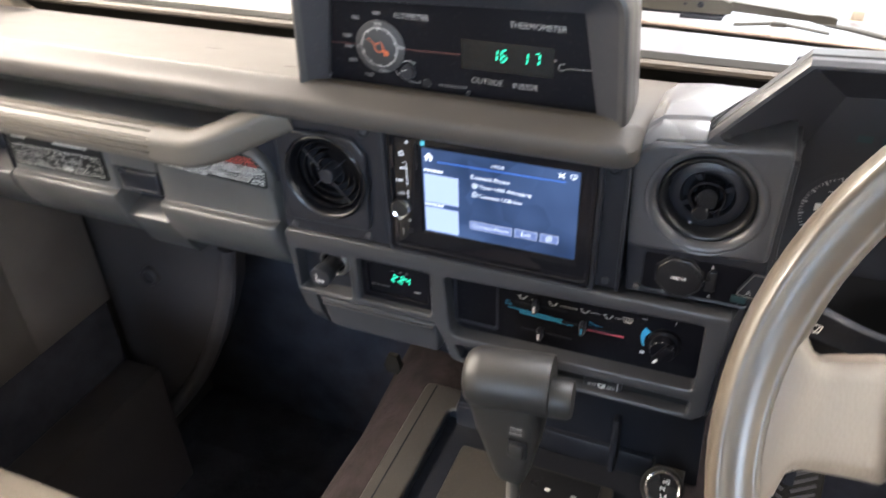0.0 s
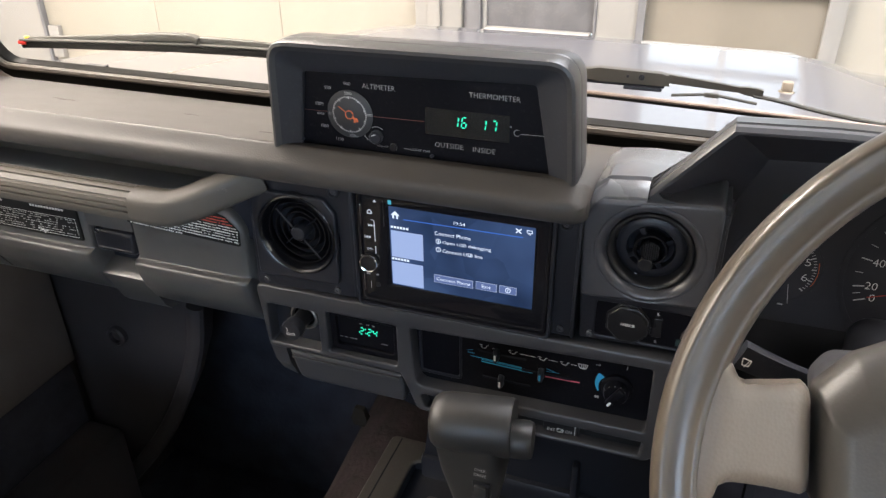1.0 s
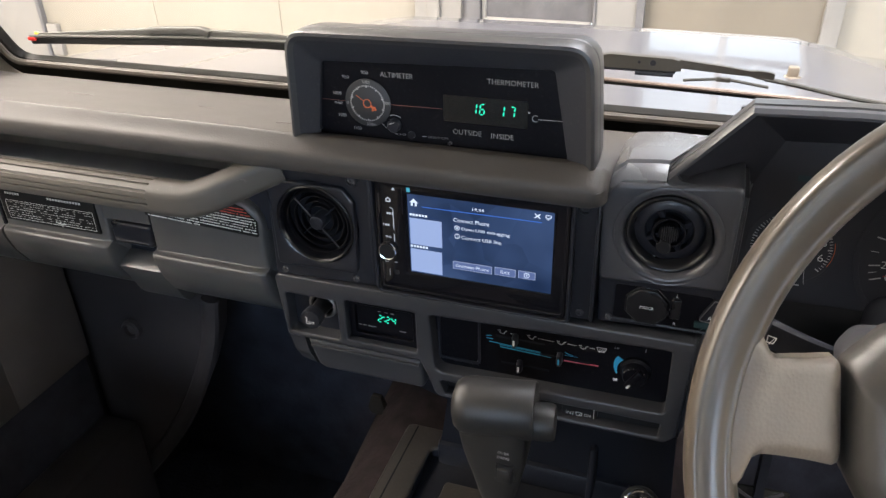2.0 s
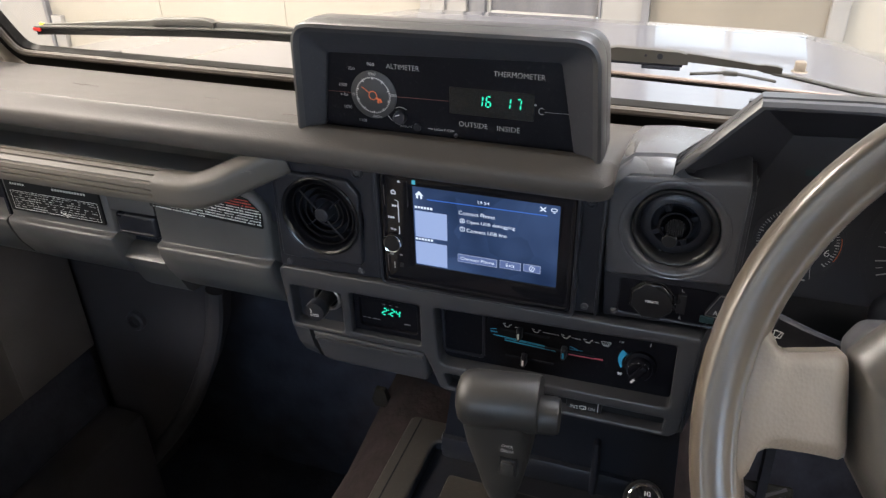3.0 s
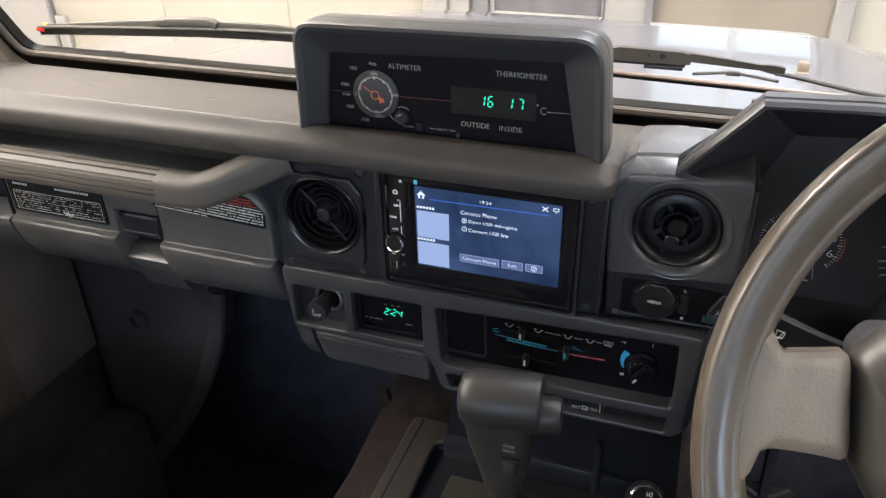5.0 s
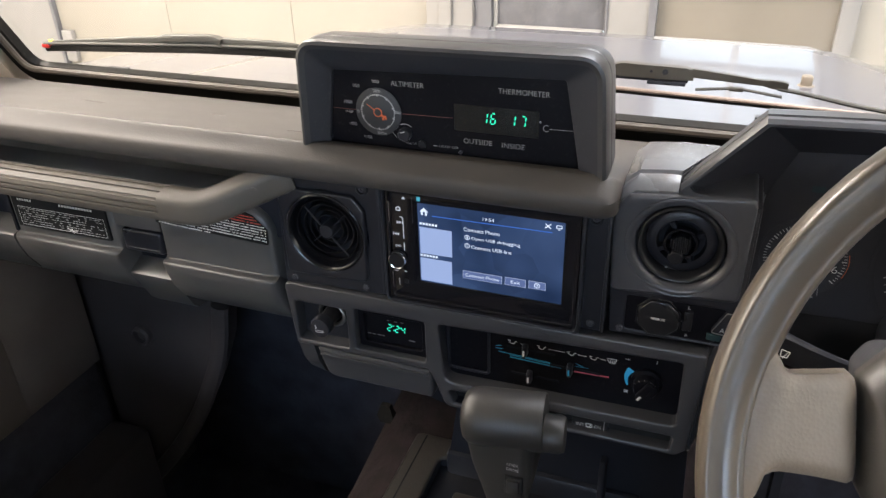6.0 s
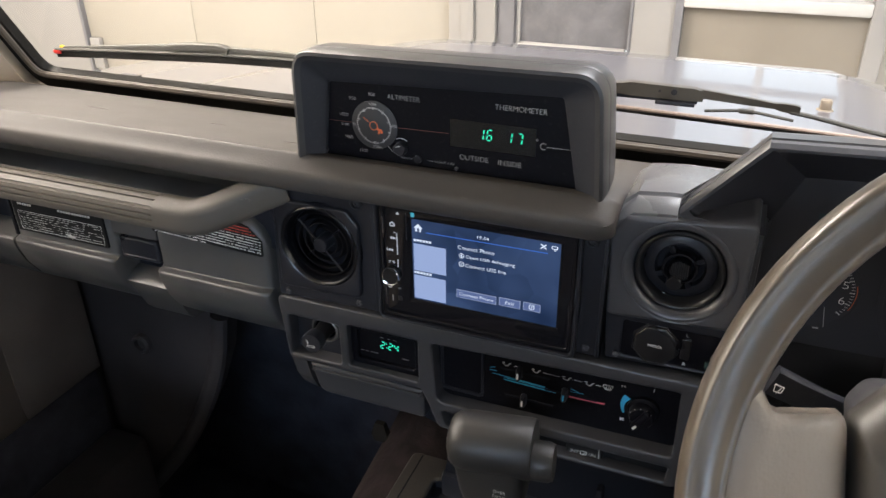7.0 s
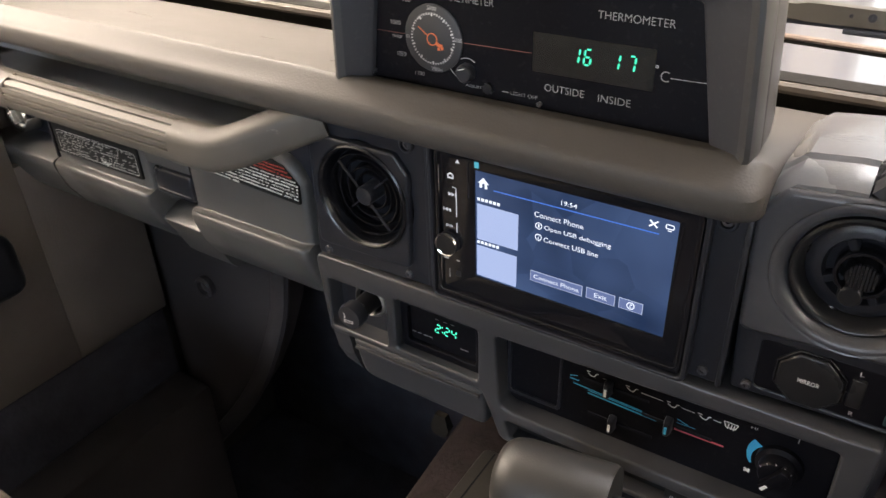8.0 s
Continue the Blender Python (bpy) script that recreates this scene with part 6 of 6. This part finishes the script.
def broad_spoke(side):
    """A broad side spoke with rounded corners that runs out into the rim."""
    rings = []
    for u, hi, lo, top, th in ((0.1360, 0.0310, -0.0140, -0.0115, 0.0075), (0.1372, 0.0345, -0.0172, -0.0085, 0.0095), (0.1400, 0.0366, -0.0188, -0.0055, 0.0110), (0.1450, 0.0361, -0.0180, -0.0030, 0.0110), (0.1520, 0.0350, -0.0172, 0.0004, 0.0110), (0.1600, 0.0341, -0.0168, 0.0042, 0.0110), (0.1660, 0.0333, -0.0168, 0.0068, 0.0105), (0.1700, 0.0333, -0.0172, 0.0088, 0.0100), (0.1735, 0.0345, -0.0192, 0.0104, 0.0100), (0.1775, 0.0398, -0.0300, 0.0118, 0.0095), (0.1840, 0.0470, -0.0390, 0.0124, 0.0085)):
        shear = 0.0075 * max(0.0, min(1.0, (0.166 - u) / 0.028))
        d = top - th
        flat = [lo + (hi - lo) * k / 12 for k in range(13)]
        lift = [min(1.0, (0.25 + min(v - lo, hi - v) / (th * 0.8))) for v in flat]
        edge = [th * math.sqrt(1 - (1 - g) ** 2) for g in lift]
        sec2 = [(v, -e) for v, e in zip(flat, edge)] + [(v, e) for v, e in reversed(list(zip(flat, edge)))]
        rings.append([wm @ Vector((side * math.sqrt(max(u * u - (q[0] * 0.9) ** 2, 0.0)) if u > 0.168 else side * (u - shear * (0.036 - q[0]) / 0.054), q[0], d + q[1])) for q in sec2])
    return aloft(rings, (True, True))


for side in (-1, 1):
    part("spoke", broad_spoke(side), SPOKE, wheel, "broad grained spoke", smooth=50)
for a in (256, 284):
    part("spoke", spoke(a, 0.020, 0.018, 0.085, 0.1875, -0.048, -0.002, 0.008), SPOKE, wheel, "narrow lower spoke", smooth=50)
half = [(0.062, -0.095), (0.100, -0.062), (0.1268, -0.022), (0.1345, 0.0345), (0.118, 0.0545), (0.070, 0.082)]
pad2 = rpoly(half + [(-u, v) for u, v in reversed(half)], [0.02, 0.02, 0.012, 0.006, 0.006, 0.03, 0.03, 0.006, 0.006, 0.012, 0.02, 0.02], 5)
part("hub_pad", aloft([[wm @ Vector((u * k, v * (kt if v > 0 else k), h)) for u, v in pad2] for h, k, kt in ((-0.060, 0.94, 0.90), (-0.036, 0.97, 0.95), (-0.030, 1.0, 1.0), (-0.018, 0.995, 0.985), (-0.012, 0.98, 0.94), (-0.003, 0.955, 0.76), (0.002, 0.93, 0.62), (0.004, 0.86, 0.50))], (True, True)), HUB, wheel, "grey horn pad", smooth=50)
rear_half = [(0.060, -0.090), (0.095, -0.060), (0.118, -0.020), (0.1275, 0.034), (0.119, 0.0475), (0.085, 0.0515)]
rear2 = rpoly(rear_half + [(-u, v) for u, v in reversed(rear_half)], 0.012, 4)
part("hub_cover", aloft([[wm @ Vector((u * k, v * k, h)) for u, v in rear2] for h, k in ((-0.14, 0.70), (-0.095, 0.96), (-0.085, 1.0), (-0.045, 1.0), (-0.038, 0.97))], (True, True)), PANEL, wheel, "dark grey rear hub cover", smooth=50)

column = thing("steering_column", (0.29, 0.5, 1.1), "dark grey steering column shroud with a wiper stalk", "steering column")
cm = wm
part("shroud", aloft([[cm @ Vector((u, v, h)) for u, v in rrect(-0.062 * k, 0.062 * k, -0.062 * k, 0.052 * k, 0.02, 4)] for h, k in ((-0.085, 0.95), (-0.15, 1.05), (-0.26, 1.1), (-0.34, 1.0))], (True, True)), BLACK, column, smooth=50)
st = part("wiper_stalk", asweep(smooth_path([(0.240, 0.490, 1.150), (0.195, 0.470, 1.176), (0.158, 0.457, 1.193), (0.127, 0.454, 1.205)], 5), rpoly([(-0.004, -0.008), (0.004, -0.008), (0.004, 0.008), (-0.004, 0.008)], 0.003, 2), scales=[0.8 + 0.45 * k / 15 for k in range(16)]), BLACK, column, "black wiper stalk")
bm = bmesh.new()
ws = rpoly([(0.1290, 1.2005), (0.1335, 1.1998), (0.1350, 1.2048), (0.1291, 1.2063)], 0.0006)
plate(bm, ws, [inset(ws, 0.0005)], 0.4478, 0.4483)
bar(bm, 0.1306, 1.1995, 0.1338, 1.2055, 0.0006, 0.4477)
part("wiper_symbol", bm, INK, st)

# ---------------------------------------------------------------- console, levers, carpet, pedal, seat
single("transmission_tunnel", aloft([[(-0.42, y, 0.36), (-0.385, y, 0.56), (-0.350, y, z - 0.075), (-0.322, y, z - 0.030), (-0.285, y, z - 0.004), (-0.25, y, z), (0.10, y, z), (0.14, y, z - 0.02), (0.18, y, 0.56), (0.21, y, 0.36)] for y, z in ((-0.4, 0.72), (0.45, 0.735), (0.62, 0.738), (0.70, 0.735), (0.95, 0.78))], (True, True)), CARPET, "brown carpeted transmission tunnel", "tunnel", kind="structure")
con = thing("centre_console", (-0.1, 0.55, 0.74), "beige and black plastic console round the gear lever", "console")
CZ = 0.770
part("body", aplate(rpoly([(-0.254, 0.30), (0.085, 0.30), (0.085, 0.735), (-0.256, 0.735)], 0.01), [rrect(-0.210, 0.055, 0.40, 0.700, 0.01)], 0, 0.06, 0.004, hole_back=0.0045), CONSOLE, con)
con.children[0].matrix_basis = Matrix(((1, 0, 0, 0), (0, 0, 1, 0), (0, -1, 0, CZ), (0, 0, 0, 1)))
part("edge_line", abox(-0.2415, -0.2395, 0.31, 0.730, CZ + 0.0002, CZ + 0.0006), DEEP, con, "black seam line")
part("well", abox(-0.212, 0.058, 0.395, 0.705, CZ - 0.020, CZ - 0.016), BLACK, con, "black recessed tray")
for b in ((-0.2125, -0.2095, 0.398, 0.702), (0.0545, 0.0575, 0.398, 0.702), (-0.2095, 0.0545, 0.6990, 0.7020)):
    part("well_wall", abox(*b, CZ - 0.018, CZ - 0.0038), BLACK, con, "black tray wall")
gate = part("gate_plate", abox(-0.174, 0.014, 0.42, 0.652, CZ - 0.017, CZ - 0.002, r=0.005), CONSOLE, con, "beige shift gate")
part("gate_slot", abox(-0.088, -0.046, 0.44, 0.588, CZ - 0.0025, CZ - 0.0005), DEEP, gate)
part("gate_window", abox(-0.088, -0.001, 0.596, 0.646, CZ - 0.0024, CZ + 0.0006, r=0.001), SATIN, gate, "dark indicator window")
for gx in (-0.060, -0.030):
    part("gear_mark", abox(gx, gx + 0.006, 0.618, 0.622, CZ + 0.0005, CZ + 0.0008), DIM_INK, gate)
part("lip_box", abox(-0.200, 0.05, 0.690, 0.715, CZ - 0.03, CZ + 0.018, r=0.008), BLACK, con, "black front lip")
part("front_panel", aloft([[(-0.205, 0.712, 0.74), (0.10, 0.712, 0.74), (0.10, 0.74, 0.74), (-0.205, 0.74, 0.74)], [(-0.165, 0.655, 0.93), (0.09, 0.655, 0.93), (0.09, 0.70, 0.93), (-0.165, 0.70, 0.93)]], (True, True)), DEEP, con, "black panel below the heater controls")
part("front_rib", abox(0.000, 0.008, 0.665, 0.715, 0.775, 0.86, r=0.003), DEEP, con)
gear = thing("gear_selector", (-0.065, 0.53, 0.77), "grey T-handle automatic gear selector", "gear lever")
lx = Matrix(((0, 0, 1, 0), (0, 1, 0, 0), (-1, 0, 0, 0), (0, 0, 0, 1)))
gm = Matrix.Translation((-0.0690, 0.500, 1.0475)) @ pose(0, 0, 0, 0, -3, 6) @ lx
rT = 0.0260
part("handle", alathe([(0.0002, -0.0365), (rT * 0.50, -0.0358), (rT * 0.78, -0.0332), (rT * 0.94, -0.0280), (rT, -0.0190), (rT, 0.0350), (rT * 0.96, 0.0375), (0.0002, 0.0375)], gm, 32), LEVER, gear, smooth=50)
stem = []
for z, w, d, cx, cy in ((1.042, 0.0290, 0.0215, -0.0670, 0.500), (1.025, 0.0305, 0.0220, -0.0670, 0.500), (1.000, 0.0290, 0.0205, -0.0660, 0.503), (0.970, 0.0235, 0.0190, -0.0650, 0.507), (0.940, 0.0180, 0.0165, -0.0655, 0.511), (0.918, 0.0130, 0.0130, -0.0665, 0.515), (0.912, 0.0105, 0.0105, -0.0665, 0.516)):
    stem.append([(cx + a, cy + b, z) for a, b in rpoly([(-w, -d), (w, -d), (w, d), (-w, d)], min(w, d) * 0.55, 4)])
part("stem", aloft(stem, (True, True)), LEVER, gear, smooth=50)
part("shaft", asweep([(-0.0665, 0.516, 0.914), (-0.068, 0.520, 0.84), (-0.069, 0.524, 0.765)], disc_prof(0.0065, 14)), STEEL, gear, "steel shaft")
bm = alathe([(0.0160, 0.036), (0.0168, 0.039), (0.0168, 0.0510), (0.0150, 0.0550), (0.0002, 0.0560)], gm @ Matrix.Translation((0.006, -0.006, 0)), 24)
part("release_button", bm, LEVER, gear, "grey release button")
part("overdrive_button", abox(-0.0595, -0.0475, 0.4775, 0.494, 0.9805, 0.9960, r=0.0018), LEVER, gear, "small square overdrive button")
part("button_well", abox(-0.0617, -0.0453, 0.4803, 0.4905, 0.9780, 0.9985, r=0.001), SATIN, gear)
words("print", "OVER", -0.0535, 0.4772, 1.0175, 0.0105, DIM_INK, gear, 0.0032, thin=0.006)
words("print", "DRIVE", -0.0535, 0.4772, 1.0117, 0.0112, DIM_INK, gear, 0.0032, thin=0.006)

tr = thing("transfer_lever", (0.066, 0.54, 0.77), "round knob transfer lever with a chrome-ringed shift pattern", "gear lever")
tm = Matrix.Translation((0.0655, 0.528, 0.938)) @ pose(0, 0, 0, 42, 0, 8) @ Matrix.Scale(0.80, 4)
part("knob", alathe([(0.008, -0.036), (0.0155, -0.028), (0.0225, -0.012), (0.0235, -0.002), (0.0215, 0.007), (0.0185, 0.0105)], tm, 28), LEVER, tr)
part("ring", alathe([(0.0192, 0.0085), (0.0192, 0.0118), (0.0175, 0.0132), (0.0160, 0.0122)], tm, 28), CHROME, tr, "chrome ring")
cap = part("cap", alathe([(0.0165, 0.0118), (0.0002, 0.0130)], tm, 28), PIANO, tr, "black pattern cap")
for tx, x, y, w in (("H2", 0.003, 0.0075, 0.0070), ("N", -0.0005, 0.0, 0.0045), ("L4", 0.001, -0.0080, 0.0065)):
    words("print", tx, 0, 0, 0, w, INK, cap, 0.0052, m=tm @ Matrix.Translation((x, y, 0.0136)))
part("shaft", asweep([(0.0665, 0.552, 0.918), (0.066, 0.565, 0.84), (0.065, 0.575, 0.745)], disc_prof(0.006, 12)), STEEL, tr)
part("boot", alathe([(0.050, 0.0), (0.046, 0.012), (0.034, 0.026), (0.030, 0.030), (0.018, 0.046), (0.008, 0.056)], Matrix.Translation((0.066, 0.572, 0.772)), 28), RUBBER, tr, "black rubber boot")

pedal = thing("brake_pedal", (0.22, 0.85, 0.6), "black ribbed rubber brake pedal", "pedal")
pmx = Matrix.Translation((0.218, 0.85, 0.625)) @ pose(0, 0, 0, 62, 0, 4)
bm = abox(-0.045, 0.045, -0.040, 0.040, -0.010, 0.0, r=0.005)
bmesh.ops.transform(bm, matrix=pmx, verts=bm.verts)
part("pad", bm, RUBBER, pedal)
for k in range(6):
    for s in (-1, 1):
        bm = abox(-0.017, 0.017, -0.0022, 0.0022, 0.0, 0.003)
        bmesh.ops.transform(bm, matrix=pmx @ Matrix.Translation((s * 0.020, -0.030 + k * 0.012, 0)) @ pose(0, 0, 0, 0, 0, s * 28), verts=bm.verts)
        part("tread_rib", bm, KICK, pedal)
part("arm", asweep([(0.218, 0.86, 0.63), (0.222, 0.90, 0.75), (0.225, 0.90, 0.93)], [(-0.006, -0.012), (0.006, -0.012), (0.006, 0.012), (-0.006, 0.012)], up=(0, 1, 0)), DEEP, pedal)

seat = thing("front_seat", (-0.45, 0.05, 0.50), "beige cloth passenger seat", "car seat", "front seats")
part("cushion", abox(-0.72, -0.405, -0.35, 0.384, 0.62, 0.850, r=0.025, seg=4), SEAT, seat)
part("base", abox(-0.70, -0.42, -0.33, 0.28, 0.372, 0.62, r=0.01), DEEP, seat, "dark seat base")
# Backrest added out of view; its height sets the shade on the lower dash.
back_m = pose(-0.53, -0.30, 0.83, 14)
bm = abox(-0.22, 0.22, -0.065, 0.055, 0.0, 0.47, r=0.035, seg=4)
bmesh.ops.transform(bm, matrix=back_m, verts=bm.verts)
part("backrest", bm, SEAT, seat)
# Driver seat out of view, added to keep rear fill off the console.
driver = thing("front_seat", (0.375, -0.05, 0.36), "beige cloth driver seat, unseen, added to block light from behind", "car seat", "front seats")
part("cushion", abox(0.15, 0.60, -0.35, 0.12, 0.62, 0.84, r=0.025, seg=4), SEAT, driver)
part("base", abox(0.18, 0.57, -0.33, 0.08, 0.36, 0.62, r=0.01), DEEP, driver, "dark seat base")
bm = abox(-0.225, 0.225, -0.065, 0.055, 0.0, 0.60, r=0.035, seg=4)
bmesh.ops.transform(bm, matrix=pose(0.375, -0.32, 0.83, 14), verts=bm.verts)
part("backrest", bm, SEAT, driver)
